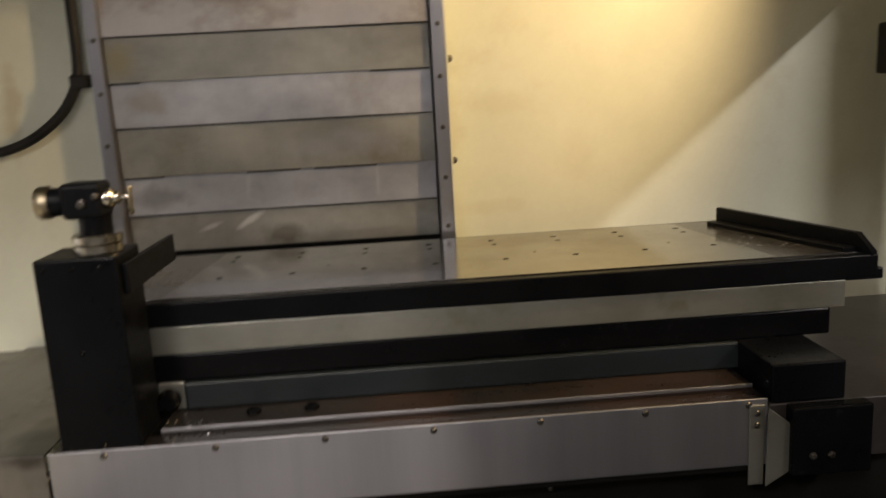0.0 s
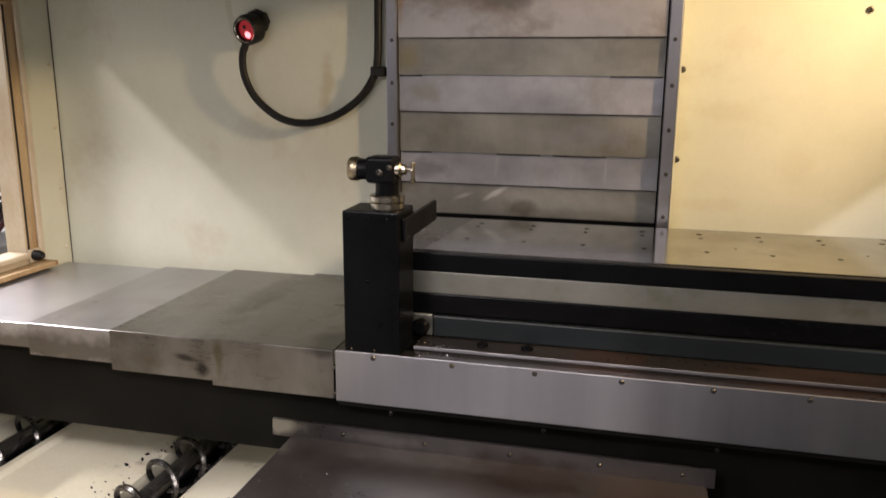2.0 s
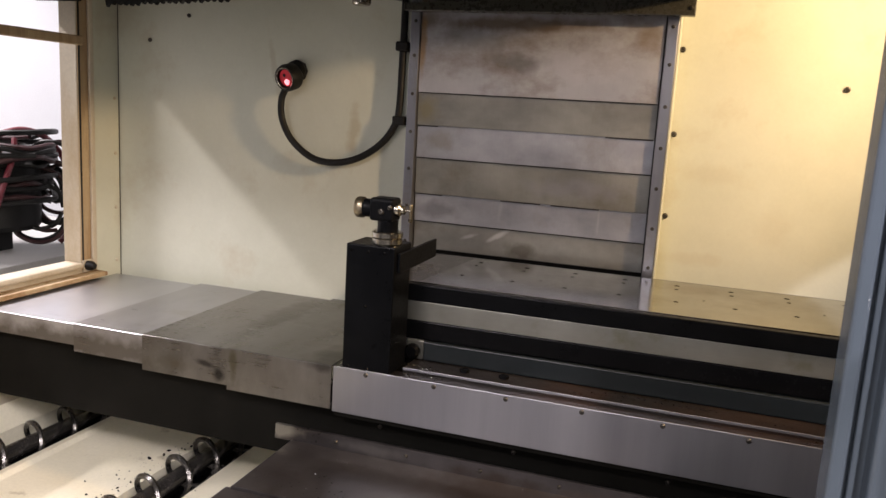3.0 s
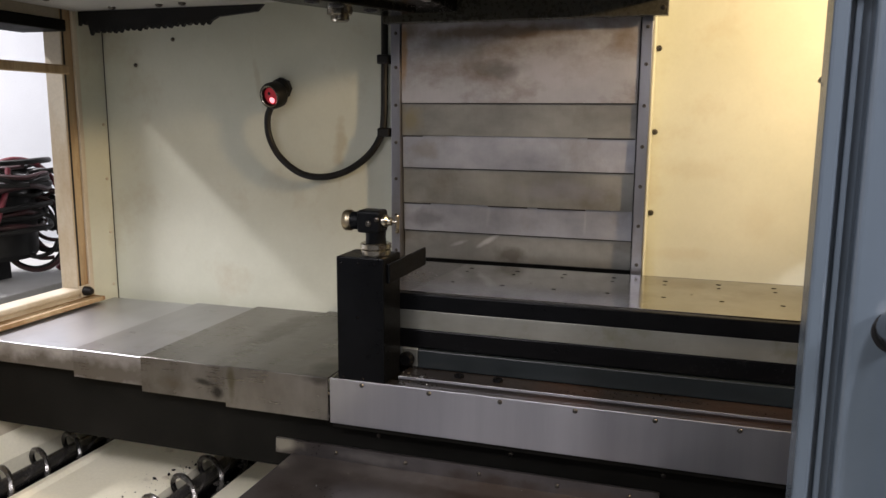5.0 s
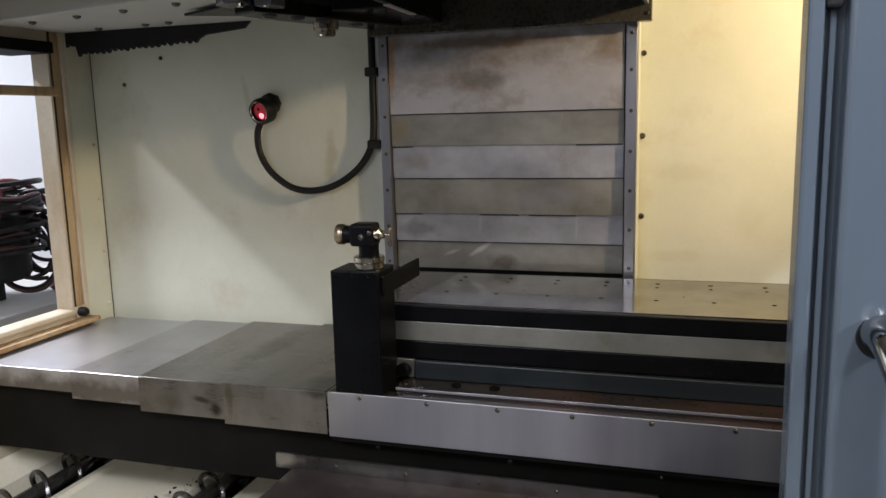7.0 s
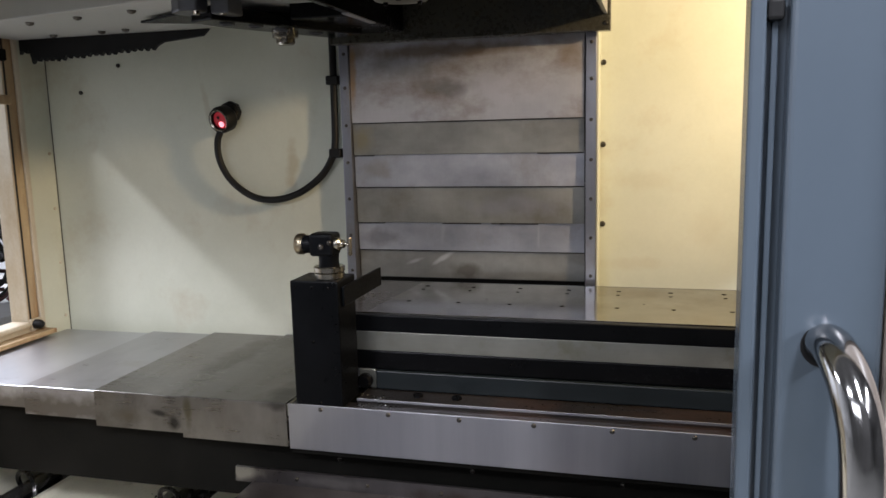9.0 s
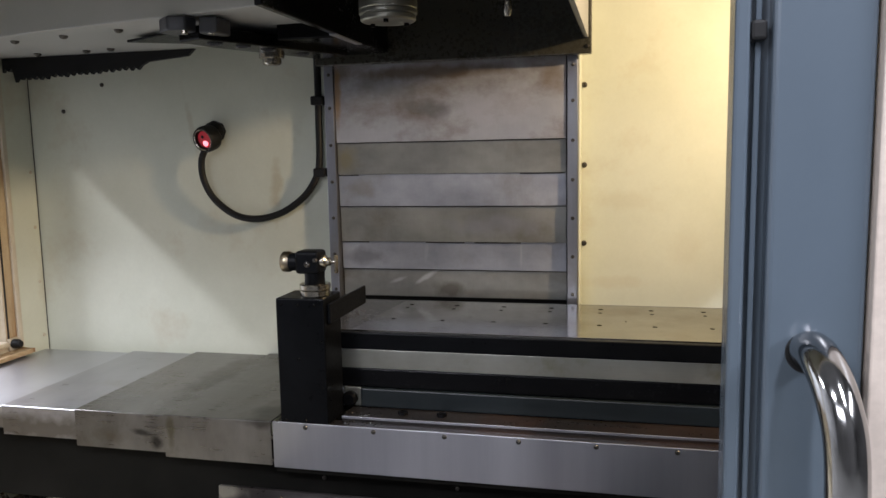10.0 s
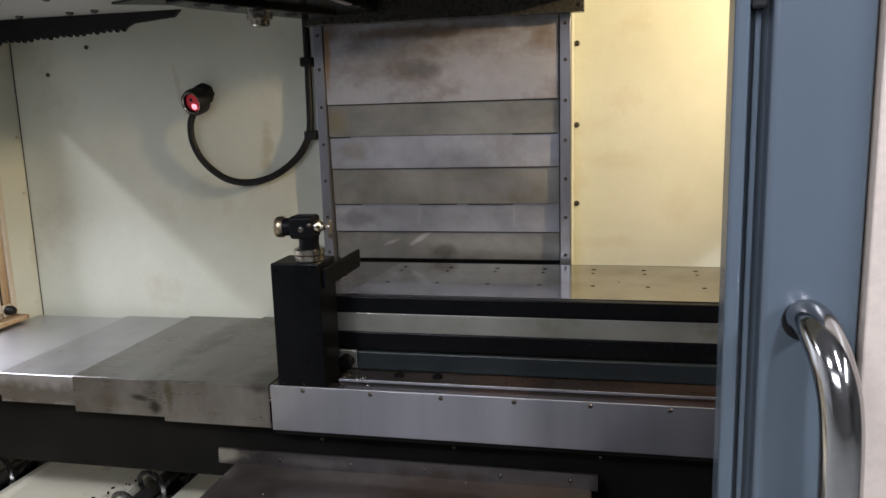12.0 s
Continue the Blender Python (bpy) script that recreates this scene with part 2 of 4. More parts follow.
DARKPLATE = material("dark_glossy_steel", (0.10, 0.095, 0.09), (0.17, 0.16, 0.15), 0.8, (0.16, 0.30), 5.0, (1, 1, 1), (0.03, 0.028, 0.026), 7.0, (0.55, 0.8), bump=0.04)
SCREW = material("dull_screw_steel", (0.075, 0.07, 0.062), (0.14, 0.13, 0.115), 0.9, (0.30, 0.45), 60.0, bump=0.03)
APRON = material("oily_apron_steel", (0.030, 0.026, 0.025), (0.095, 0.087, 0.086), 0.55, (0.27, 0.34), 4.0, (1, 1, 1), (0.022, 0.014, 0.011), 5.0, (0.52, 0.78), grain_mix=0.1, bump=0.0)
# Paler patches along the rear lip, darker ones on the cover.
add_marks(APRON, [((-0.19, -0.004, 0.695), 0.06, 0.022, 0, (0.26, 0.25, 0.21), 0.7), ((0.02, -0.02, 0.69), 0.10, 0.014, 0, (0.15, 0.14, 0.13), 0.5),
                  ((0.30, -0.08, 0.68), 0.16, 0.02, 0, (0.035, 0.022, 0.014), 0.7), ((0.50, -0.1, 0.68), 0.10, 0.02, 0, (0.10, 0.07, 0.05), 0.5)])
GREYPAINT = material("grey_gripper", (0.055, 0.058, 0.066), (0.085, 0.088, 0.098), 0.3, (0.35, 0.5), 10.0, bump=0.05)
WHITE = material("white_wall_paint", (0.74, 0.76, 0.78), (0.80, 0.82, 0.84), 0, (0.6, 0.8), 1.0, bump=0.02)
SHOPGREY = material("grey_shop_wall", (0.10, 0.10, 0.10), (0.16, 0.16, 0.16), 0, (0.6, 0.8), 1.0, bump=0.02)
CONCRETE = material("grey_concrete", (0.24, 0.24, 0.23), (0.34, 0.34, 0.33), 0, (0.55, 0.75), 2.5, (1, 1, 1), (0.16, 0.15, 0.14), 4.0, (0.58, 0.8), bump=0.1)
RED = material("red_hose_rubber", (0.10, 0.006, 0.014), (0.15, 0.010, 0.020), 0, (0.4, 0.55), 20.0, bump=0.03)
MAROON = material("dark_red_hose_rubber", (0.020, 0.006, 0.007), (0.040, 0.010, 0.012), 0, (0.4, 0.6), 20.0, bump=0.03)
BEIGE = material("beige_sheet", (0.50, 0.43, 0.37), (0.58, 0.50, 0.43), 0, (0.35, 0.5), 3.0, bump=0.03)
SHEET = material("pale_grey_sheet", (0.38, 0.39, 0.37), (0.46, 0.46, 0.44), 0, (0.4, 0.55), 3.0, (1, 1, 1), (0.40, 0.38, 0.32), 4.0, (0.62, 0.85), grain_mix=0.06, bump=0.02)
GLOW = bpy.data.materials.new("red_glow")
GLOW.use_nodes = True
gp = GLOW.node_tree.nodes["Principled BSDF"]
gp.inputs["Base Color"].default_value = (0.32, 0.015, 0.02, 1)
gp.inputs["Emission Color"].default_value = (1.0, 0.05, 0.08, 1)
gp.inputs["Emission Strength"].default_value = 0.16
CORE = bpy.data.materials.new("pink_glow")
CORE.use_nodes = True
cp = CORE.node_tree.nodes["Principled BSDF"]
cp.inputs["Emission Color"].default_value = (1.0, 0.25, 0.3, 1)
cp.inputs["Emission Strength"].default_value = 2.6



# ---- building helpers ----
def part(name, bm, mat, parent=None, label="", smooth=False):
    me = bpy.data.meshes.new(name)
    bmesh.ops.recalc_face_normals(bm, faces=bm.faces)
    bm.to_mesh(me)
    bm.free()
    me.materials.append(mat)
    if smooth:
        for f in me.polygons:
            f.use_smooth = True
        me.set_sharp_from_angle(angle=radians(35))
    ob = new(name, me)
    if parent:
        ob.parent = parent
    if label:
        tagged(ob, label)
    return ob


def thing(name, x, y, z, label, category, group="", kind=""):
    e = new(name)
    e.location = (x, y, z)
    e.empty_display_size = 0.05
    bpy.context.view_layer.update()
    return tagged(e, label, category, group, kind)


def fit_under(parent):
    """Parts are modelled in world coordinates: undo the parent's place."""
    bpy.context.view_layer.update()
    for o in parent.children:
        o.matrix_parent_inverse = parent.matrix_world.inverted()


def box(x0, x1, y0, y1, z0, z1, bevel=0.002, bm=None, segments=2):
    own = bm is None
    b = bmesh.new()
    bmesh.ops.create_cube(b, size=1)
    bmesh.ops.scale(b, vec=(x1 - x0, y1 - y0, z1 - z0), verts=b.verts)
    bmesh.ops.translate(b, vec=((x0 + x1) / 2, (y0 + y1) / 2, (z0 + z1) / 2), verts=b.verts)
    if bevel:
        bmesh.ops.bevel(b, geom=list(b.edges), offset=bevel, segments=segments, affect="EDGES", profile=0.5)
    if own:
        return b
    return join(bm, b)


def join(bm, b):
    me = bpy.data.meshes.new("tmp")
    b.to_mesh(me)
    b.free()
    bm.from_mesh(me)
    bpy.data.meshes.remove(me)
    return bm


def prism(points, axis, lo, hi, bevel=0.0):
    """A polygon in the plane across axis, drawn out along it from lo to hi."""
    b = bmesh.new()

    def at(u, v, w):
        return {"x": (w, u, v), "y": (u, w, v), "z": (u, v, w)}[axis]
    vs = [b.verts.new(at(u, v, lo)) for u, v in points]
    f = b.faces.new(vs)
    r = bmesh.ops.extrude_face_region(b, geom=[f])
    d = Vector(at(0, 0, hi - lo))
    bmesh.ops.translate(b, vec=d, verts=[v for v in r["geom"] if isinstance(v, bmesh.types.BMVert)])
    if bevel:
        bmesh.ops.bevel(b, geom=list(b.edges), offset=bevel, segments=2, affect="EDGES", profile=0.5)
    return b


def lathe(profile, m, segments=24):
    """A turned body: (radius, height) pairs about the local z axis, at the pose m."""
    b = bmesh.new()
    rings = []
    for r, h in profile:
        if r < 1e-6:
            rings.append([b.verts.new((0, 0, h))])
        else:
            rings.append([b.verts.new((r * math.cos(2 * math.pi * i / segments), r * math.sin(2 * math.pi * i / segments), h)) for i in range(segments)])
    for p, q in zip(rings, rings[1:]):
        for i in range(segments):
            k = (i + 1) % segments
            if len(p) == 1 and len(q) == 1:
                continue
            if len(p) == 1:
                b.faces.new((p[0], q[i], q[k]))
            elif len(q) == 1:
                b.faces.new((p[i], p[k], q[0]))
            else:
                b.faces.new((p[i], p[k], q[k], q[i]))
    bmesh.ops.transform(b, matrix=m, verts=b.verts)
    return b


def tube(path, radius, sides=10):
    """A round tube along points, smoothed by a Catmull-Rom curve."""
    pts = [Vector(p) for p in path]
    line = []
    for i in range(len(pts) - 1):
        p0, p1, p2, p3 = pts[max(i - 1, 0)], pts[i], pts[i + 1], pts[min(i + 2, len(pts) - 1)]
        for k in range(6):
            t = k / 6
            line.append(0.5 * ((2 * p1) + (p2 - p0) * t + (2 * p0 - 5 * p1 + 4 * p2 - p3) * t * t + (3 * p1 - p0 - 3 * p2 + p3) * t ** 3))
    line.append(pts[-1])
    b = bmesh.new()
    rings = []
    side = None
    for i, p in enumerate(line):
        d = (line[min(i + 1, len(line) - 1)] - line[max(i - 1, 0)]).normalized()
        if side is None:
            side = d.orthogonal().normalized()
        side = (side - d * side.dot(d)).normalized()
        up = d.cross(side)
        rings.append([b.verts.new(p + radius * (math.cos(a) * side + math.sin(a) * up)) for a in (2 * math.pi * k / sides for k in range(sides))])
    for p, q in zip(rings, rings[1:]):
        for i in range(sides):
            b.faces.new((p[i], p[(i + 1) % sides], q[(i + 1) % sides], q[i]))
    b.faces.new(rings[0][::-1])
    b.faces.new(rings[-1])
    return b


FACING = {"-y": pose(0, 0, 0, 90, 0, 0), "z": pose(0, 0, 0), "x": pose(0, 0, 0, 0, 90, 0), "-z": pose(0, 0, 0, 180, 0, 0)}
screw_meshes = {}


def screw(parent, x, y, z, facing="-y", r=0.0055, name="screw", mat=None):
    """A button-head screw with a socket; all of one size share a mesh."""
    key = (round(r, 4), facing, mat is None)
    if key not in screw_meshes:
        b = lathe([(0, -0.002), (r, -0.002), (r, 0.25 * r), (0.78 * r, 0.6 * r), (0.45 * r, 0.72 * r), (0.42 * r, 0.3 * r), (0, 0.3 * r)], FACING[facing], 14)
        me = bpy.data.meshes.new("screw")
        bmesh.ops.recalc_face_normals(b, faces=b.faces)
        b.to_mesh(me)
        b.free()
        me.materials.append(mat or SCREW)
        screw_meshes[key] = me
    ob = new(name, screw_meshes[key])
    ob.parent = parent
    ob.matrix_parent_inverse = Matrix.Translation((x, y, z)) if parent.type == "MESH" else parent.matrix_world.inverted() @ Matrix.Translation((x, y, z))
    return ob


# ---- shop round the machine ----
shop = tagged(part("floor", box(-4.6, 4.6, -5.2, 4.0, -0.1, 0.0, 0), CONCRETE), "worn grey concrete shop floor", "floor", kind="structure")
tagged(part("wall_west", box(-4.7, -4.6, -5.2, 4.0, 0, 3.9, 0), WHITE), "white painted shop wall beyond the window", "wall", kind="structure")
tagged(part("wall_east", box(4.6, 4.7, -5.2, 4.0, 0, 3.9, 0), SHOPGREY), "grey shop wall", "wall", kind="structure")
tagged(part("wall_south", box(-4.6, 4.6, -5.3, -5.2, 0, 3.9, 0), SHOPGREY), "grey shop wall", "wall", kind="structure")
tagged(part("wall_north", box(-4.6, 4.6, 4.0, 4.1, 0, 3.9, 0), WHITE), "white painted shop wall", "wall", kind="structure")
tagged(part("ceiling", box(-4.7, 4.7, -5.3, 4.1, 3.9, 4.0, 0), SHOPGREY), "dark grey shop ceiling", "ceiling", kind="structure")

# Unseen trays and hangers, added over every shop and fill lamp.
def lamp_tray(place, length, width, label):
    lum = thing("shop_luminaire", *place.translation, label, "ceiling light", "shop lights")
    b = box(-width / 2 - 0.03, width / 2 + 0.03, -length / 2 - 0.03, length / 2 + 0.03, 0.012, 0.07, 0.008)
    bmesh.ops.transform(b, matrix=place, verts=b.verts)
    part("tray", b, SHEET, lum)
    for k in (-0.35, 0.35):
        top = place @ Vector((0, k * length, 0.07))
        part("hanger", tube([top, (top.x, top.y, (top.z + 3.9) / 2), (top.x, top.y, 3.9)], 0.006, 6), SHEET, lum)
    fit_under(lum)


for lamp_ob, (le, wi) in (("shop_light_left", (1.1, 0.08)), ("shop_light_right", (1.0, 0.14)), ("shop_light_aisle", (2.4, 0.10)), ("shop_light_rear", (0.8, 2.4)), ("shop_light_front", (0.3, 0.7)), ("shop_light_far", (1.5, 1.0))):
    lamp_tray(bpy.data.objects[lamp_ob].matrix_basis.copy(), le, wi, "pale metal strip light hanging in the shop")

# ---- machine enclosure ----
XL, XR = -1.085, 1.45
YB = 0.545
YF = -0.815
TOP = 2.15
tagged(part("enclosure_wall_rear_left", box(XL - 0.06, -0.137, YB, YB + 0.05, 0.0, TOP, 0.002), CREAM), "cream painted sheet-metal rear wall with faint oil stains", "enclosure wall", kind="structure")
tagged(part("enclosure_wall_rear_right", box(0.534, XR + 0.06, 0.598, 0.65, 0.0, TOP, 0.002), CREAM), "cream painted sheet-metal rear wall under a warm lamp", "enclosure wall", kind="structure")
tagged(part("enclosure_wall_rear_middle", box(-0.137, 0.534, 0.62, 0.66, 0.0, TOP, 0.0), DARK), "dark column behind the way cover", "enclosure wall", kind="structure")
tagged(part("enclosure_roof", box(XL - 0.06, XR + 0.06, YF, 0.65, TOP, TOP + 0.03, 0), CREAM), "cream sheet-metal roof of the enclosure", "enclosure roof", kind="structure")


def side_wall(name, x0, x1, y_open, z0, z1, label):
    """A side wall with one window opening, y_open = (front, back)."""
    b = bmesh.new()
    box(x0, x1, YF + 0.051, YB - 0.002, 0.0, z0, 0.002, b)
    box(x0, x1, YF + 0.051, YB - 0.002, z1, TOP - 0.002, 0.002, b)
    box(x0, x1, YF + 0.051, y_open[0], z0, z1, 0.002, b)
    box(x0, x1, y_open[1], YB - 0.002, z0, z1, 0.002, b)
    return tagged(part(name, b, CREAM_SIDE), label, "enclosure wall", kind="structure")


WZ0, WZ1 = 0.885, 1.655
left = side_wall("enclosure_wall_left", XL - 0.06, XL, (-0.70, 0.381), WZ0, WZ1, "cream side wall with an open window and rust-stained channel")
side_wall("enclosure_wall_right", XR, XR + 0.06, (-0.70, 0.381), WZ0, WZ1, "cream side wall with an open window")
for ob_x, sx in ((XL, 1), (XR, -1)):
    w = thing("window_frame", ob_x, 0.30, WZ0, "cream window frame with a rust-stained channel and ledge", "window frame", kind="structure")
    a, c = sorted((ob_x + sx * 0.0005, ob_x + sx * 0.010))
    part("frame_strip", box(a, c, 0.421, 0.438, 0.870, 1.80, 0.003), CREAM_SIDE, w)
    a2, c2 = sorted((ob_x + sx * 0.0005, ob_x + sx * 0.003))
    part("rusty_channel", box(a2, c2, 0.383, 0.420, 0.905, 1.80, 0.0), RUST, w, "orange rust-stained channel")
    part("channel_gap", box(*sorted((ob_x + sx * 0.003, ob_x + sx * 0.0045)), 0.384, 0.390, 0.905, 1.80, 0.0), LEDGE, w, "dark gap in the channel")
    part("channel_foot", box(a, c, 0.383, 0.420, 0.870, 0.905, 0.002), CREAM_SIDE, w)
    # The top rail's unseen outward depth is added to cut the window light.
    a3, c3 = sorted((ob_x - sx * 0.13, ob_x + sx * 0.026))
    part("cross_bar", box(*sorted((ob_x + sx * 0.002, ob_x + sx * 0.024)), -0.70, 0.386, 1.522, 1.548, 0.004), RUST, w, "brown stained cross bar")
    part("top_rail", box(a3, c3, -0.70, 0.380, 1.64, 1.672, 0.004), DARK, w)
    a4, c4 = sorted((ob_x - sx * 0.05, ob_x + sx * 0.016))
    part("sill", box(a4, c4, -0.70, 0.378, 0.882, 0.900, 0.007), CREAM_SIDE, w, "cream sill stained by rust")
    part("sill_stain", box(*sorted((ob_x + sx * 0.001, ob_x + sx * 0.045)), -0.70, 0.44, 0.855, 0.868, 0.002), RUST, w, "rust-stained ledge")
    part("catch", lathe([(0, 0), (0.014, 0), (0.014, 0.016), (0.009, 0.026), (0, 0.028)], pose(ob_x + sx * 0.009, 0.398, 0.889) @ pose(0, 0, 0, 0, 90 * sx, 0), 16), RUBBER, w, "black catch knob", True)
    fit_under(w)
for z in (0.885, 1.05, 1.215, 1.38):
    screw(left, XL + 0.005, 0.525, z, "x", 0.005, mat=CREAM_SIDE)

# Rear-wall cream laid over the side wall, for the corner's shaded grey-green look.
tagged(part("corner_panel", box(XL + 0.0005, XL + 0.004, 0.4395, YB - 0.0005, 0.80, 1.80, 0.001), CREAM), "narrow cream corner panel with rivets", "panel", kind="structure")
tagged(part("corner_seam", box(XL + 0.0042, XL + 0.0058, YB - 0.0025, YB - 0.0005, 0.80, 1.75, 0), LEDGE), "thin dark corner seam with rust", "seam", kind="structure")

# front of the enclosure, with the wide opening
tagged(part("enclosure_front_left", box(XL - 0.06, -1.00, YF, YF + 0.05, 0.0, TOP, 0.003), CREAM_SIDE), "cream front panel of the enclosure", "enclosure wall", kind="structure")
# Unseen top panel, hung low to keep lamp light off the upper wall.
tagged(part("enclosure_front_top", box(-1.00, 1.51, YF, YF + 0.05, 1.83, TOP, 0.003), CREAM_SIDE), "unseen cream front panel, lowered to shade the rear wall", "enclosure wall", kind="structure")
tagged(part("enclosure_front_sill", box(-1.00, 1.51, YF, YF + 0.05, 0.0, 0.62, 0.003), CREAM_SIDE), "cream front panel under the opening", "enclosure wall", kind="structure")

# door at the right of the opening
door = thing("sliding_door", 0.80, -0.76, 0.62, "blue-grey painted sliding door with a chrome handle, open", "machine door")
DX = 0.7405
part("door_leaf", box(DX + 0.1100, 1.50, -0.778, -0.752, 0.622, 1.828, 0.002), BEIGE, door, "beige door sheet")
part("edge_strip", box(DX, DX + 0.0125, -0.761, -0.720, 0.622, 1.828, 0.003), DOOR, door)
part("seal_groove", box(DX + 0.0125, DX + 0.0295, -0.742, -0.723, 0.622, 1.828, 0.0), DOOR, door, "shaded groove")
part("groove_lip", box(DX + 0.0175, DX + 0.0225, -0.7500, -0.743, 0.622, 1.828, 0.001), DOOR, door)
part("stile", box(DX + 0.0295, DX + 0.1085, -0.767, -0.723, 0.622, 1.828, 0.005, segments=3), DOOR, door, "glossy blue-grey stile")
part("latch", box(DX + 0.0125, DX + 0.0255, -0.762, -0.744, 1.507, 1.524, 0.003), RUBBER, door, "black latch")
HX = 0.805
part("handle", tube([(HX, -0.762, 1.244), (HX + 0.001, -0.785, 1.250), (HX + 0.004, -0.810, 1.244), (HX + 0.009, -0.832, 1.224), (HX + 0.014, -0.843, 1.190), (HX + 0.016, -0.846, 1.13), (HX + 0.016, -0.846, 1.05),
                     (HX + 0.016, -0.846, 0.95), (HX + 0.013, -0.837, 0.895), (HX + 0.006, -0.810, 0.868), (HX, -0.762, 0.862)], 0.0164, 24), CHROME, door, "polished chrome tube handle", True)
# Thin black ring stands in for the shadow at each handle foot.
for z in (1.244, 0.862):
    part("handle_flange", lathe([(0, 0), (0.0180, 0), (0.0180, 0.002), (0.0172, 0.003), (0, 0.003)], pose(HX, -0.7665, z, 90, 0, 0), 24), RUBBER, door, "", True)
fit_under(door)

# ---- chip pan and augers ----
AX1, AX2, PZ = -0.535, -0.990, 0.465


def trough(cx, r, z):
    return [(cx + r * math.cos(a), z - 0.02 + r * math.sin(a)) for a in (math.pi + math.pi * i / 8 for i in range(9))]


upper = [(XL, 0.56), (AX2 - 0.062, 0.50)] + trough(AX2, 0.06, PZ) + [(AX2 + 0.062, PZ + 0.008), (AX2 + 0.085, PZ + 0.012), (AX2 + 0.10, PZ + 0.004), (AX1 - 0.068, PZ - 0.004)] + trough(AX1, 0.064, PZ - 0.01) + [(AX1 + 0.066, PZ - 0.005), (-0.32, PZ + 0.02), (-0.05, PZ + 0.05), (XR, PZ + 0.05)]
tagged(part("chip_pan", prism(upper + [(XR, 0.05), (XL, 0.05)], "y", YF + 0.055, YB - 0.004), PAN), "cream painted chip pan with two auger troughs", "chip pan", kind="structure")


def trough_lining(cx, r, z):
    """Black lining in a trough's lower half: oil film and painted shade."""
    rim = [(cx + r * math.cos(a), z - 0.02 + r * math.sin(a)) for a in (math.pi * (1.08 + 0.84 * i / 8) for i in range(9))]
    inner = [(cx + (r - 0.006) * math.cos(a), z - 0.02 + (r - 0.006) * math.sin(a)) for a in (math.pi * (1.92 - 0.84 * i / 8) for i in range(9))]
    return tagged(part("oily_sludge", prism(rim + inner, "y", YF + 0.056, YB - 0.005), OILY, smooth=True), "black lining of the auger trough, for oil film and shade", "oil film", kind="stuff")


trough_lining(AX1, 0.0635, PZ - 0.01)
trough_lining(AX2, 0.0595, PZ)


def auger(cx, z):
    t = thing("chip_auger", cx, 0.0, z, "dark steel spiral chip auger lying in its trough", "chip auger", "augers in the pan")
    part("shaft", lathe([(0, -0.750), (0.021, -0.750), (0.021, 0.52), (0, 0.52)], pose(cx, 0, z, -90, 0, 0), 20), DARKPLATE, t, "oily steel shaft", True)
    b = bmesh.new()
    turns, n, pitch = 10, 24, 0.115
    rows = []
    for i in range(turns * n + 1):
        a = 2 * math.pi * i / n
        y = -0.735 + pitch * i / n
        q = []
        for r, dy in ((0.045, -0.004), (0.053, -0.008), (0.058, -0.002), (0.056, 0.006), (0.047, 0.005), (0.045, -0.004)):
            q.append(b.verts.new((cx + r * math.cos(a), y + dy, z + r * math.sin(a))))
        rows.append(q)
    for p, q in zip(rows, rows[1:]):
        for k in range(5):
            b.faces.new((p[k], p[k + 1], q[k + 1], q[k]))
    part("spiral_blade", b, AUGER, t, "worn steel spiral", True)
    fit_under(t)


AUGER = material("auger_steel", (0.06, 0.058, 0.055), (0.20, 0.19, 0.18), 0.85, (0.16, 0.34), 20.0, bump=0.08)
auger(AX1, PZ + 0.0)
auger(AX2, PZ + 0.005)

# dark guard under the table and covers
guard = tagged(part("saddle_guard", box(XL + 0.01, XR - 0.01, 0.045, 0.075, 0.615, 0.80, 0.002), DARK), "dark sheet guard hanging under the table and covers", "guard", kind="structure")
for x in (0.02, 0.315, 0.62, 0.93):
    screw(guard, x, 0.045, 0.722, "-y", 0.005)
tagged(part("saddle_bed", box(-0.15, 0.56, 0.05, 0.54, 0.31, 0.60, 0.002), DARK), "dark machine bed under the saddle", "machine bed", kind="structure")

# Added dark block hides the pale pan, to keep this corner black.
tagged(part("bed_guard", box(0.638, XR - 0.01, YF + 0.058, 0.044, 0.48, 0.600, 0.004), DARK), "dark block added over the pan beside the front cover", "guard", kind="structure")

# ---- front way cover ----
apron = thing("front_way_cover", 0.2, -0.2, 0.50, "oily dark steel way cover stepping down in front of the table", "way cover")
part("rear_lip", prism([(-0.006, 0.674), (0.004, 0.674), (0.004, 0.706), (-0.003, 0.706)], "x", -0.207, 0.615), APRON, apron, "dull stained steel lip with screws")
part("cover_segment", prism([(-0.19, 0.49), (-0.17, 0.672), (-0.165, 0.676), (0.597, 0.676), (0.603, 0.672), (0.605, 0.49)], "y", -0.235, -0.004, 0.002), APRON, apron)
part("cover_segment", prism([(-0.205, 0.47), (-0.187, 0.664), (-0.181, 0.668), (0.612, 0.668), (0.618, 0.664), (0.62, 0.47)], "y", -0.46, -0.228, 0.002), APRON, apron)
part("cover_segment", prism([(-0.22, 0.45), (-0.202, 0.656), (-0.196, 0.660), (0.627, 0.660), (0.633, 0.656), (0.635, 0.45)], "y", YF + 0.06, -0.45, 0.002), APRON, apron)
fit_under(apron)
for x in (-0.06, 0.10, 0.26, 0.42, 0.56):
    screw(apron, x, -0.006, 0.692, "-y", 0.004)

# ---- table ----
TX0, TX1 = -0.075, 0.928
table = thing("machine_table", 0.42, 0.25, 0.62, "machine table with a screwed stainless front panel and oily top", "machine table")
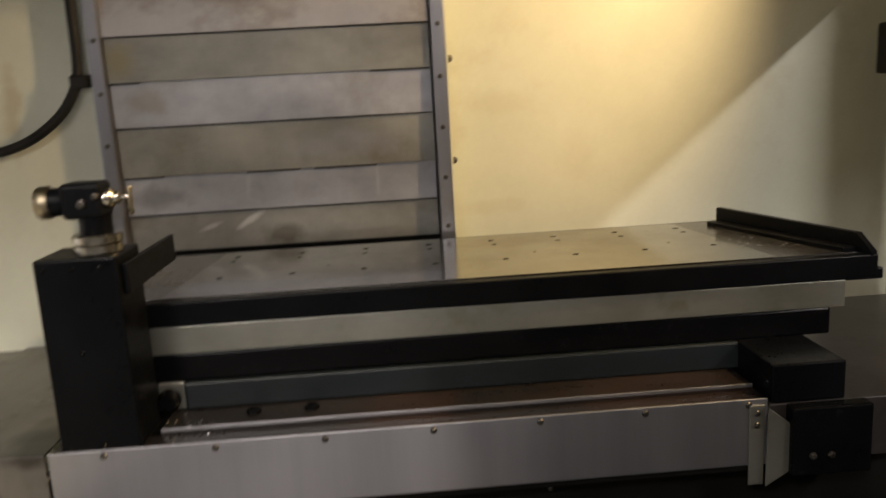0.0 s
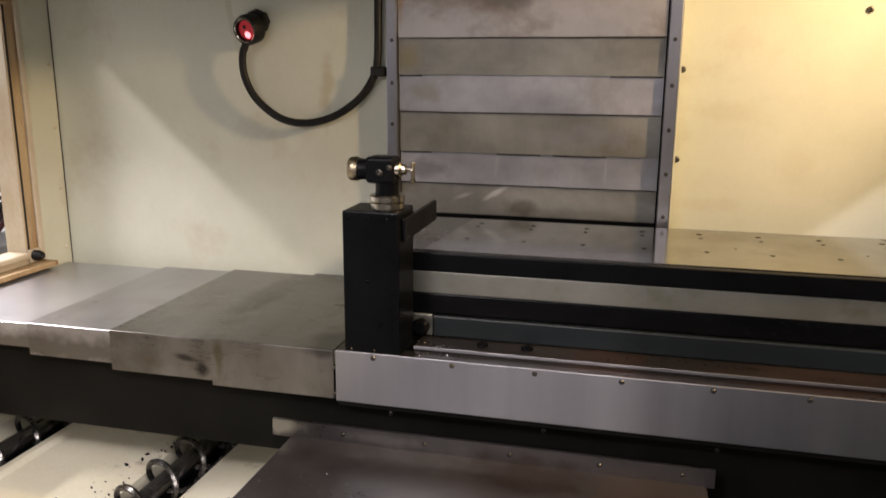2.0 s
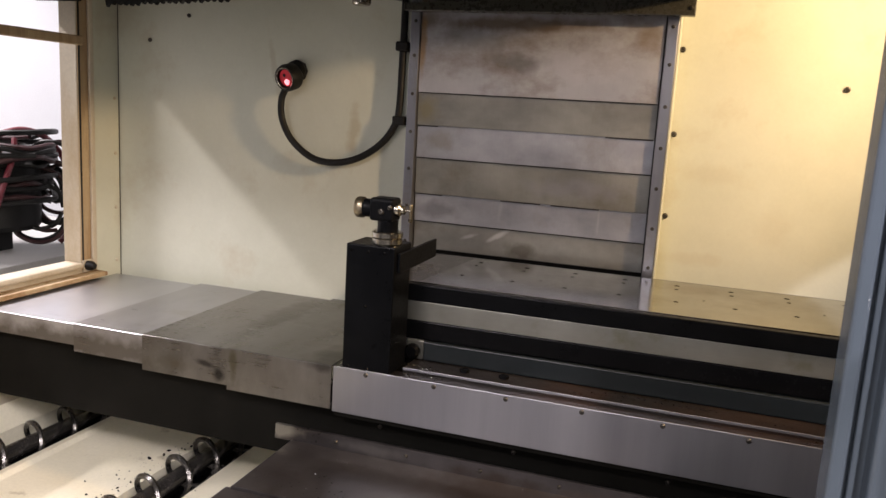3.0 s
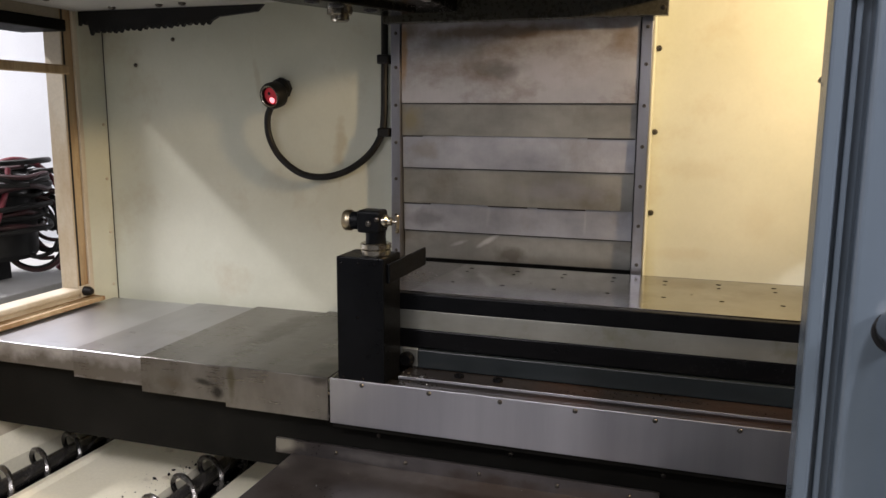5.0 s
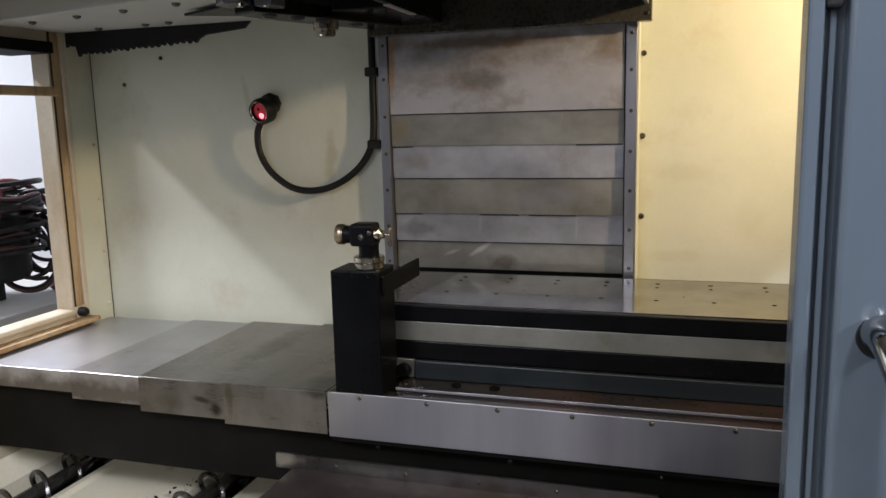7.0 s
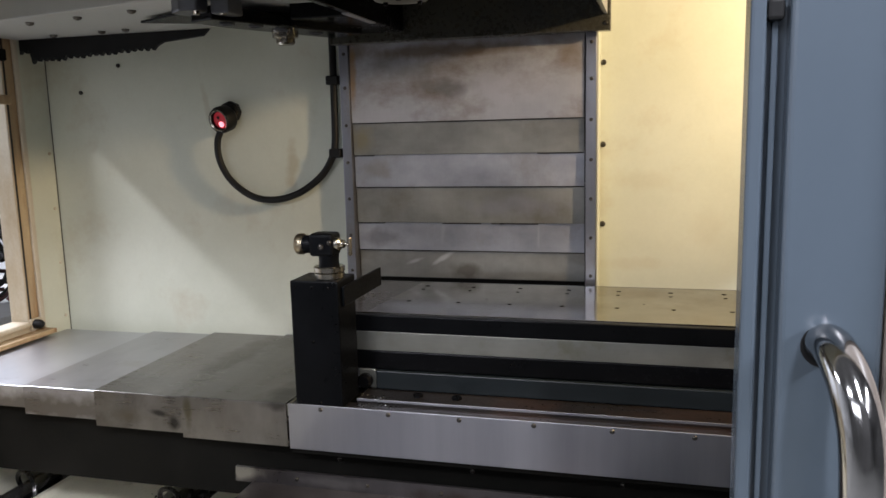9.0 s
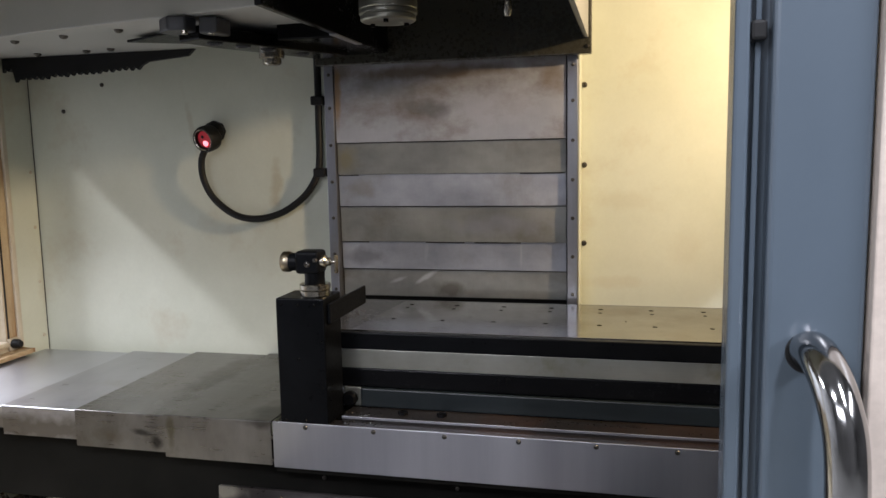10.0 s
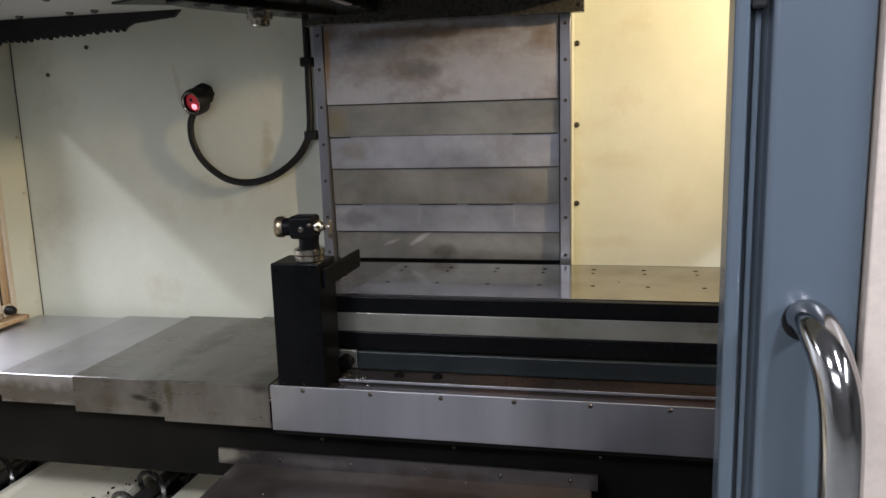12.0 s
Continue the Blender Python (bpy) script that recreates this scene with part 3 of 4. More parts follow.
part("table_body", box(TX0 + 0.002, TX1 - 0.002, 0.006, 0.50, 0.745, 0.848, 0.002), DARK, table)
fp = part("front_panel", box(TX0, TX1, 0.0, 0.004, 0.757, 0.858, 0.001), STEEL, table, "brushed stainless front panel")
part("coolant_channel", box(TX0 + 0.002, TX1 - 0.002, 0.0045, 0.046, 0.848, 0.853, 0.0), LEDGE, table, "brown stained coolant channel")
part("channel_step", box(0.065, TX1 - 0.002, 0.046, 0.12, 0.848, 0.862, 0.0015), LEDGE, table, "bright-edged step")
# Bright steel strip along the step's front edge.
part("step_edge", box(0.065, TX1 - 0.002, 0.0445, 0.047, 0.858, 0.8635, 0.0005), STEEL, table)
part("table_top", box(TX0 + 0.002, TX1 - 0.002, 0.12, 0.50, 0.848, 0.8605, 0.001), LEDGE, table)
fit_under(table)
for i in range(7):
    screw(fp, 0.15 * i, 0.0, 0.8495, "-y", 0.005)
for z in (0.822, 0.770):
    screw(fp, TX0 - 0.004, 0.001, z, "-y", 0.0045)
# T-bolt heads on the channel step
for x in (0.19, 0.275):
    part("bolt_head", lathe([(0, 0), (0.011, 0), (0.011, 0.006), (0.006, 0.007), (0.006, 0.004), (0, 0.004)], pose(x, 0.083, 0.862), 6), OILY, table)
fit_under(table)

# riser block and the plates on it
riser = thing("riser_block", 0.52, 0.3, 0.8605, "blue-grey painted riser block on the machine table", "riser block")
part("block", box(0.085, 0.955, 0.113, 0.46, 0.8625, 0.9045, 0.003), BLUE, riser)
part("end_pad", box(0.045, 0.083, 0.118, 0.40, 0.8625, 0.905, 0.002), ALU, riser, "pale metal end pad")
part("end_knob", lathe([(0, 0), (0.014, 0), (0.017, 0.006), (0.017, 0.016), (0.012, 0.022), (0, 0.022)], pose(0.064, 0.112, 0.884, 90, 0, 0), 18), OILY, riser, "oily black knob", True)
fit_under(riser)

fixture = thing("fixture_plate", 0.55, 0.3, 0.912, "black-edged drilled steel fixture plate on an aluminium spacer", "fixture plate")
part("support_beam", box(-0.02, 1.085, 0.120, 0.47, 0.9050, 0.9490, 0.004), OILY, fixture, "oily black beam")
part("spacer", box(-0.02, 1.105, 0.117, 0.48, 0.9495, 0.9915, 0.0006), ALU, fixture, "stained aluminium spacer plate")
PX0, PX1 = -0.035, 1.155
rim = bmesh.new()
box(PX0, PX1, 0.115, 0.135, 0.992, 1.0290, 0.002, rim)
box(PX0, 1.065, 0.48, 0.496, 0.991, 1.0290, 0.002, rim)
part("rim", rim, BLACK, fixture, "black painted rim")
# The plate's ends are split off along a slant and made darker.
part("end_plate", prism([(PX0, 0.135), (0.0595, 0.135), (0.0895, 0.48), (PX0, 0.48)], "z", 0.991, 1.0305), DARKPLATE, fixture, "darker end of the drilled plate")
part("end_plate", prism([(1.006, 0.135), (PX1 - 0.005, 0.135), (1.060, 0.48), (0.960, 0.48)], "z", 0.991, 1.0305), DARKPLATE, fixture, "darker end of the drilled plate")
fin = prism([(0.0, 1.027), (0.352, 1.027), (0.352, 1.063), (0.03, 1.060), (0.0, 1.034)], "x", -0.012, 0.0, 0.0015)
slant = pose(1.154, 0.117, 0.0, 0, 0, 17.5)
bmesh.ops.transform(fin, matrix=slant, verts=fin.verts)
part("end_fin", fin, BLACK, fixture, "black upright end fin")
foot = box(-0.036, -0.013, 0.03, 0.35, 1.0285, 1.039, 0.002)
bmesh.ops.transform(foot, matrix=slant, verts=foot.verts)
part("fin_foot", foot, BLACK, fixture)
part("rim_tail", box(1.10, 1.22, 0.20, 0.23, 0.966, 0.986, 0.003), BLACK, fixture)


def drilled_plate(x0, x1, y0, y1, z0, z1, holes):
    b = bmesh.new()
    edges = []

    def loop(pts):
        vs = [b.verts.new((x, y, z1)) for x, y in pts]
        es = [b.edges.new((vs[i], vs[(i + 1) % len(vs)])) for i in range(len(vs))]
        edges.extend(es)
        return es
    outer = loop([(x0, y0), (x1, y0), (x1 - 0.046, y1), (x0 + 0.03, y1)])
    rings = [loop([(x + r * math.cos(2 * math.pi * i / 14), y + r * math.sin(2 * math.pi * i / 14)) for i in range(14)]) for x, y, r in holes]
    bmesh.ops.triangle_fill(b, use_beauty=True, edges=edges, normal=(0, 0, 1))
    for es in [outer] + rings:
        r = bmesh.ops.extrude_edge_only(b, edges=es)
        bmesh.ops.translate(b, vec=(0, 0, z0 - z1), verts=[v for v in r["geom"] if isinstance(v, bmesh.types.BMVert)])
    return b


holes = []
for i in range(8):
    x = 0.118 + 0.1187 * i
    holes += [(x, 0.429, 0.0062), (x, 0.387, 0.0048), (x + 0.003, 0.255, 0.0055)]
    if i in (1, 4, 6):
        holes.append((x + 0.06, 0.30, 0.003))
part("drilled_plate", drilled_plate(0.060, 1.005, 0.1355, 0.4795, 1.010, 1.031, holes), PLATE, fixture, "ground steel plate with rows of holes")
part("hole_floor", box(0.095, 0.955, 0.14, 0.475, 0.9915, 1.0095, 0), OILY, fixture)
fit_under(fixture)

# black box with the swivel fitting at the table's end
stand = thing("black_end_box", 0.0, 0.05, 0.858, "tall black painted steel box at the end of the table", "steel box")
part("box_body", box(-0.057, 0.050, 0.004, 0.100, 0.8535, 1.1235, 0.003), BLACK, stand)
part("side_fin", box(0.0508, 0.0580, 0.018, 0.246, 1.069, 1.111, 0.002), BLACK, stand, "black fin behind the box")
fit_under(stand)
for x, z in ((-0.045, 1.110), (-0.008, 1.110), (0.028, 1.110), (-0.01, 0.995), (-0.045, 0.862), (0.0, 0.862)):
    screw(stand, x, 0.004, z, "-y", 0.0038, "screw", OILY)

fx, fy = 0.016, 0.045
fitting = thing("swivel_fitting", fx, fy, 1.130, "small black cast swivel fitting with brass knob on the black box", "swivel fitting")
part("base_ring", lathe([(0, 0), (0.030, 0), (0.0315, 0.002), (0.0315, 0.012), (0.029, 0.0135), (0, 0.0135)], pose(fx, fy, 1.130), 32), NICKEL, fitting, "nickel base ring", True)
part("base_ring", lathe([(0, 0), (0.029, 0), (0.0325, 0.002), (0.0325, 0.011), (0.030, 0.013), (0, 0.013)], pose(fx, fy, 1.1435), 32), NICKEL, fitting, "nickel base ring", True)
part("neck", lathe([(0, 0), (0.022, 0), (0.021, 0.012), (0.022, 0.026), (0, 0.026)], pose(fx, fy, 1.1565), 24), BLACK, fitting, "", True)
part("cast_body", box(fx - 0.034, fx + 0.019, fy - 0.024, fy + 0.024, 1.178, 1.226, 0.007, segments=3), BLACK, fitting, "black cast body")
part("side_barrel", lathe([(0, 0), (0.017, 0), (0.019, 0.003), (0.019, 0.022), (0, 0.022)], pose(fx - 0.031, fy, 1.201, 0, -90, 0), 24), BLACK, fitting, "", True)
knob = lathe([(0, 0), (0.020, 0), (0.022, 0.003), (0.022, 0.015), (0.020, 0.018), (0.010, 0.018), (0.010, 0.014), (0, 0.014)], pose(fx - 0.052, fy, 1.201, 0, -90, 0), 40)
part("knurled_knob", knob, BRASS, fitting, "worn brass knurled knob", True)
part("gland", lathe([(0, 0), (0.014, 0), (0.014, 0.009), (0.009, 0.013), (0.009, 0.019), (0.0035, 0.021), (0.0035, 0.032), (0, 0.032)], pose(fx + 0.018, fy - 0.004, 1.203, 0, 90, 0), 20), NICKEL, fitting, "nickel gland and spindle", True)
part("tee_handle", lathe([(0, -0.020), (0.0035, -0.020), (0.0045, -0.016), (0.0030, -0.006), (0.0045, 0), (0.0030, 0.006), (0.0045, 0.014), (0.0035, 0.017), (0, 0.017)], pose(fx + 0.050, fy - 0.004, 1.199), 14), BRASS, fitting, "brass tee handle", True)
fit_under(fitting)
for dx, z in ((-0.006, 1.199),):
    screw(fitting, fx + dx, fy - 0.0245, z, "-y", 0.0065)
screw(fitting, fx + 0.012, fy - 0.0245, 1.208, "-y", 0.005)
fitting.location.z -= 0.0065

# bracket at the other end of the table
bracket = thing("black_end_bracket", 1.0, 0.05, 0.74, "black steel bracket at the far end of the table", "steel bracket")
part("upper_block", box(0.934, 1.043, 0.002, 0.16, 0.848, 0.906, 0.003), BLACK, bracket)
part("front_plate", box(0.955, 1.072, -0.022, 0.002, 0.745, 0.848, 0.003), OILY, bracket)
fit_under(bracket)
for x in (0.985, 1.012):
    screw(bracket, x, -0.022, 0.775, "-y", 0.0055)
ang = thing("bent_angle_plate", 0.92, 0.0, 0.72, "small bent aluminium angle plate screwed to the table panel", "angle plate")
part("flange", box(0.900, 0.922, -0.004, -0.0005, 0.728, 0.850, 0.001), ALU, ang)
part("wing", prism([(0.922, 0.728), (0.961, 0.752), (0.964, 0.816), (0.924, 0.848)], "y", -0.012, -0.008, 0.001), ALU, ang)
fit_under(ang)
for z in (0.838, 0.820):
    screw(ang, 0.911, -0.004, z, "-y", 0.0045)

# ---- telescopic covers beside the table ----
def bent(y0, y1, zb, zt, t=0.003, r=0.002):
    """The profile of one folded sheet: front skirt, top, rear skirt."""
    return [(y0, zb), (y0, zt - r), (y0 + 0.3 * r, zt - 0.3 * r), (y0 + r, zt), (y1 - r, zt), (y1 - 0.3 * r, zt - 0.3 * r), (y1, zt - r), (y1, zb),
            (y1 - t, zb), (y1 - t, zt - t), (y0 + t, zt - t), (y0 + t, zb)]


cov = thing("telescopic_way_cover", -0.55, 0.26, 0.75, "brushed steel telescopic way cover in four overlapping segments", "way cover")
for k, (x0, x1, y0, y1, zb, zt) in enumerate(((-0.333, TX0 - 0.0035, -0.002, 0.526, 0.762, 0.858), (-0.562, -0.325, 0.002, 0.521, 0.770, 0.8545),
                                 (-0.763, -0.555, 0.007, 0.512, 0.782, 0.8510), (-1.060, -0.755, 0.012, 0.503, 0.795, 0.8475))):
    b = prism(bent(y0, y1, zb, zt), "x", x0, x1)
    # shaded steel by the table, lit steel by the window
    part("cover_segment", b, (COVER_SHADED, COVER_SHADED, COVER, COVER_LIT)[k], cov)
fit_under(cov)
rcov = thing("telescopic_way_cover", 1.2, 0.26, 0.75, "dark steel telescopic way cover at the table's far end", "way cover")
for x0, x1, y0, y1, zb, zt in ((0.932, 1.16, 0.003, 0.526, 0.757, 0.847), (1.15, 1.44, 0.006, 0.520, 0.775, 0.8435)):
    b = prism(bent(y0, y1, zb, zt), "x", x0, x1)
    # Far segments take the darker front-cover steel.
    part("cover_segment", b, APRON, rcov)
fit_under(rcov)

# ---- column way cover ----
YC = 0.523
col = thing("column_way_cover", 0.2, YC, 0.80, "tall steel column cover of overlapping stained panels", "way cover")
seams = (1.80, 1.446, 1.361, 1.276, 1.180, 1.105, 1.030)
mats = (SLAT_TOP, SLAT_B, SLAT_A, SLAT_B, SLAT_A, SLAT_B)
for k in range(6):
    y = YC + 0.0045 * k
    p = part("panel", box(-0.108, 0.502, y, y + 0.003, seams[k + 1], seams[k] + 0.012, 0.0008), mats[k], col)
    if k % 2 == 0 or k == 5:
        # Black strip stands in for the shadow line under the panel's edge.
        part("wiper", box(-0.107, 0.501, y + 0.0005, y + 0.004, seams[k + 1] - 0.0022, seams[k + 1] - 0.0002, 0), RUBBER, col, "thin black strip for the seam's shadow line")
for x0, x1, k in ((0.385, 0.50, 2), (-0.107, -0.05, 2), (0.13, 0.235, 4), (0.262, 0.385, 4), (-0.107, -0.03, 4)):
    part("rust_line", box(x0, x1, YC + 0.0045 * (k - 1) + 0.0005, YC + 0.0045 * (k - 1) + 0.003, seams[k] - 0.0028, seams[k] - 0.0003, 0), LEDGE, col, "rusty gap line")
# Recessed near-black panel fills the dark strip below the last seam.
part("lower_panel", box(-0.108, 0.502, YC + 0.030, YC + 0.033, 0.80, 1.045, 0.0008), DARK, col, "dark lowest panel")
fl = [part("side_flange", box(x0, x1, YC - 0.006, YC + 0.030, 0.80, 1.80, 0.002), FLANGE, col, "screwed steel flange") for x0, x1 in ((-0.136, -0.110), (0.505, 0.532))]
fit_under(col)
for f, x in zip(fl, (-0.122, 0.519)):
    for z in (0.92, 1.05, 1.147, 1.245, 1.342, 1.44, 1.538, 1.625):
        screw(f, x, YC - 0.006, z, "-y", 0.0045)
tagged(part("column_trim", box(0.5325, 0.5365, 0.524, 0.5975, 0.80, 1.80, 0.001), CREAM), "cream folded edge beside the column cover", "seal", kind="structure")

# bolts on the rear walls
walls = {o.name: o for o in scene.objects}
for x, z in ((0.543, 1.581), (0.543, 1.377), (0.543, 1.173), (0.543, 0.97), (0.916, 1.503), (1.25, 1.50)):
    screw(walls["enclosure_wall_rear_right"], x, 0.597, z, "-y", 0.0072, "dome_bolt")
for x, z in ((-0.965, 1.556), (-0.83, 1.628)):
    screw(walls["enclosure_wall_rear_left"], x, YB - 0.001, z, "-y", 0.006, "dome_bolt")

# ---- wall lamp with its cable ----
lamp = thing("indicator_lamp", -0.473, YB, 1.47, "black round lamp glowing red on the rear wall", "lamp")
lm = pose(-0.473, YB, 1.476) @ pose(0, 0, 0, 90 + 14, 0, -12)
part("mount", lathe([(0, 0), (0.030, 0), (0.030, 0.016), (0.024, 0.022), (0, 0.022)], pose(-0.473, YB - 0.0005, 1.486, 90, 0, 0), 8), RUBBER, lamp)
part("housing", lathe([(0, 0.012), (0.026, 0.012), (0.036, 0.024), (0.037, 0.050), (0.033, 0.060), (0.027, 0.060), (0.025, 0.050), (0, 0.050)], lm, 28), RUBBER, lamp, "black round housing", True)
part("lens", lathe([(0, 0.056), (0.010, 0.055), (0.019, 0.0515), (0.0235, 0.0505)], lm, 24), GLOW, lamp, "glowing red lens", True)
part("bright_core", lathe([(0, 0.0045), (0.005, 0.004), (0.0085, 0.0005), (0.009, 0)], lm @ pose(0.003, -0.010, 0.054), 16), CORE, lamp, "pink bright core", True)
part("core_dot", lathe([(0, 0.002), (0.004, 0.0015), (0.005, 0)], lm @ pose(-0.002, 0.008, 0.0555), 12), RUBBER, lamp, "", True)
part("bezel", lathe([(0.026, 0.059), (0.029, 0.0615), (0.0315, 0.059)], lm, 28), NICKEL, lamp, "", True)
fit_under(lamp)
cable = thing("lamp_cable", -0.155, YB, 1.35, "thick black cable looping from lamp to column", "cable")
path = [(-0.489, 0.512, 1.442), (-0.503, 0.508, 1.405), (-0.500, 0.510, 1.350), (-0.470, 0.514, 1.295), (-0.410, 0.517, 1.252), (-0.340, 0.519, 1.243), (-0.268, 0.520, 1.262), (-0.205, 0.522, 1.305), (-0.170, 0.524, 1.355), (-0.160, 0.526, 1.40), (-0.158, 0.527, 1.50), (-0.157, 0.527, 1.62), (-0.157, 0.527, 1.78)]
part("cable", tube(path, 0.0095, 12), RUBBER, cable, "", True)
for z in (1.368, 1.56):
    part("clip", box(-0.175, -0.141, 0.512, YB, z - 0.012, z + 0.012, 0.004), RUBBER, cable, "black cable clip")
fit_under(cable)

# ---- spindle head ----
head = thing("spindle_head", 0.3, 0.3, 1.66, "dark spindle head with hood hanging before the column", "spindle head")
part("hood", box(0.078, 0.556, -0.30, 0.4695, 1.800, 2.10, 0.004), HOOD, head, "dark olive oily upper hood")
part("right_cheek", box(0.550, 0.5585, -0.30, 0.4695, 1.682, 2.102, 0.001), CONCRETE, head, "grey sheet cheek")
part("cheek_lining", box(0.5465, 0.5495, -0.298, 0.4695, 1.684, 1.799, 0.001), HOOD, head)
part("rear_lip", box(-0.14, 0.566, 0.470, 0.500, 1.645, 2.10, 0.002), HOOD, head, "dark rear lip")
part("left_guard", box(0.062, 0.076, -0.27, 0.26, 1.660, 2.10, 0.002), OILY, head, "glossy black guard")
# Bright strip laid along the guard's lower edge.
part("guard_edge", box(0.0615, 0.0765, 0.06, 0.22, 1.6575, 1.6605, 0.001), STEEL, head, "bright steel strip on the lower edge")
part("left_box", box(-0.10, 0.061, 0.16, 0.4695, 1.668, 2.10, 0.004), OILY, head)
part("spindle_housing", lathe([(0, 0), (0.075, 0), (0.085, 0.012), (0.085, 0.06), (0, 0.06)], pose(0.203, 0.01, 1.765), 36), OILY, head, "", True)
part("spindle_nose", lathe([(0, 0.004), (0.024, 0.004), (0.030, 0), (0.050, 0), (0.0535, 0.003), (0.0535, 0.010), (0.0520, 0.012), (0.0560, 0.014), (0.0560, 0.020), (0.0545, 0.022), (0.0560, 0.024), (0.0560, 0.12), (0, 0.12)], pose(0.203, 0.01, 1.668), 40), ALU, head, "polished spindle nose", True)
for a in (40, 160, 280):
    part("drive_bolt", lathe([(0, 0), (0.005, 0), (0.005, 0.006), (0, 0.006)], pose(0.203 + 0.038 * math.cos(radians(a)), 0.01 + 0.038 * math.sin(radians(a)), 1.662), 8), OILY, head)
part("coolant_nozzle", lathe([(0, 0), (0.005, 0), (0.008, 0.010), (0.008, 0.026), (0.005, 0.030), (0.005, 0.14), (0, 0.14)], pose(0.432, 0.02, 1.668), 12), NICKEL, head, "nickel coolant nozzle", True)
fit_under(head)
screw(head, 0.556, 0.470, 1.662, "-y", 0.005)

# ---- tool changer ----
atc = thing("tool_changer", -0.5, 0.2, 1.63, "pale sheet-metal tool changer with a gripper arm under it", "tool changer")
part("housing", prism([(-1.075, 0.17), (-0.02, -0.062), (0.028, -0.062), (0.028, 0.155), (-0.11, 0.160), (-0.11, 0.40), (-1.075, 0.46)], "z", 1.701, 2.10, 0.003), SHEET, atc, "pale grey housing")
b = bmesh.new()
n = 44
pts = [(-1.06, 1.70)]
random.seed(4)
for i in range(n):
    u = i / (n - 1)
    pts.append((-1.06 + 0.44 * u, 1.634 + 0.018 * u + (0.011 if i % 2 else 0.0) + random.uniform(-0.003, 0.003) + (0.028 if i < 4 else 0)))
pts += [(-0.60, 1.672), (-0.48, 1.682), (-0.46, 1.70)]
part("rubber_skirt", prism(pts, "y", 0.428, 0.440), RUBBER, atc, "torn black rubber skirt")
A, B = Vector((-0.235, 0.02)), Vector((-0.06, 0.40))
d = (B - A).normalized()
s = Vector((d.y, -d.x))
arm = [A + s * 0.045, B + s * 0.05, B - s * 0.05, A + d * 0.10 - s * 0.05, A - s * 0.03]
part("gripper_arm", prism([(p.x, p.y) for p in arm], "z", 1.655, 1.684, 0.004), OILY, atc, "dark gripper arm")
part("gripper_claw", prism([(-0.285, 0.0), (-0.245, -0.035), (-0.210, -0.025), (-0.205, 0.01), (-0.225, 0.02), (-0.235, 0.04), (-0.27, 0.045)], "z", 1.670, 1.699, 0.004), GREYPAINT, atc, "grey gripper claw")
part("gripper_pad", box(-0.190, -0.150, -0.01, 0.05, 1.664, 1.697, 0.004), GREYPAINT, atc)
part("gripper_plate", prism([(-0.50, 0.20), (-0.30, 0.10), (-0.16, 0.20), (-0.15, 0.33), (-0.24, 0.36)], "z", 1.688, 1.694, 0.001), OILY, atc)
part("hub", lathe([(0, 0), (0.018, 0), (0.022, 0.004), (0.022, 0.014), (0.030, 0.016), (0.030, 0.030), (0, 0.030)], pose(-0.165, 0.27, 1.628), 20), NICKEL, atc, "nickel hub nut", True)
for x, y in ((-0.20, 0.07), (-0.165, 0.13), (-0.14, 0.20), (-0.10, 0.30)):
    part("arm_hole", lathe([(0.012, 0.0), (0.016, 0.0), (0.016, 0.004), (0.012, 0.004), (0.012, 0.0)], pose(x, y, 1.652), 16), GREYPAINT, atc)
for x, y in ((-0.215, -0.02), (-0.168, 0.0)):
    part("pin", lathe([(0, 0), (0.006, 0), (0.007, 0.002), (0.007, 0.008), (0, 0.008)], pose(x, y, 1.662), 12), NICKEL, atc, "bright pin")
fit_under(atc)
for x, y in ((-0.95, 0.20), (-0.78, 0.165), (-0.62, 0.135), (-0.45, 0.10), (-0.9, 0.38), (-0.74, 0.37), (-0.66, 0.36)):
    screw(atc, x, y, 1.701, "-z", 0.010, "housing_bolt")

# ---- box on the side wall ----
jb = thing("junction_box", XR, 0.50, 1.35, "black junction box on the cream side wall", "junction box")
part("box_body", box(XR - 0.05, XR, 0.47, 0.54, 1.30, 1.40, 0.006), RUBBER, jb)
part("conduit", tube([(XR - 0.025, 0.505, 1.40), (XR - 0.025, 0.505, 1.55), (XR - 0.025, 0.505, 1.80), (XR - 0.025, 0.505, TOP)], 0.011, 10), RUBBER, jb, "", True)
fit_under(jb)

# ---- work light on the side wall ----
wl = thing("work_lamp", XR, 0.08, 1.90, "black work lamp on a bracket inside the enclosure", "lamp")
part("bracket", box(XR - 0.030, XR, 0.065, 0.095, 1.80, 1.93, 0.003), RUBBER, wl)
part("shade", lathe([(0, -0.045), (0.030, -0.045), (0.045, -0.030), (0.052, 0.0), (0.048, 0.0), (0.040, -0.028), (0, -0.040)], look(WORK_EYE, WORK_AIM) @ pose(0, 0, 0, 180, 0, 0), 24), RUBBER, wl, "", True)
fit_under(wl)

# ---- things beyond the window ----
bench = thing("shop_bench", -2.2, 1.0, 0.0, "grey shop bench with a worn top", "bench")
part("bench_top", box(-2.7, -1.75, 0.3, 1.75, 0.70, 0.745, 0.004), CONCRETE, bench)
for x in (-2.65, -1.80):
    for y in (0.35, 1.70):
        part("leg", box(x - 0.03, x + 0.03, y - 0.03, y + 0.03, 0.0, 0.70, 0.003), DARK, bench)
fit_under(bench)
drum = thing("hose_drum", -2.05, 0.97, 0.745, "black drum with coiled black and dark red hoses", "hose drum")
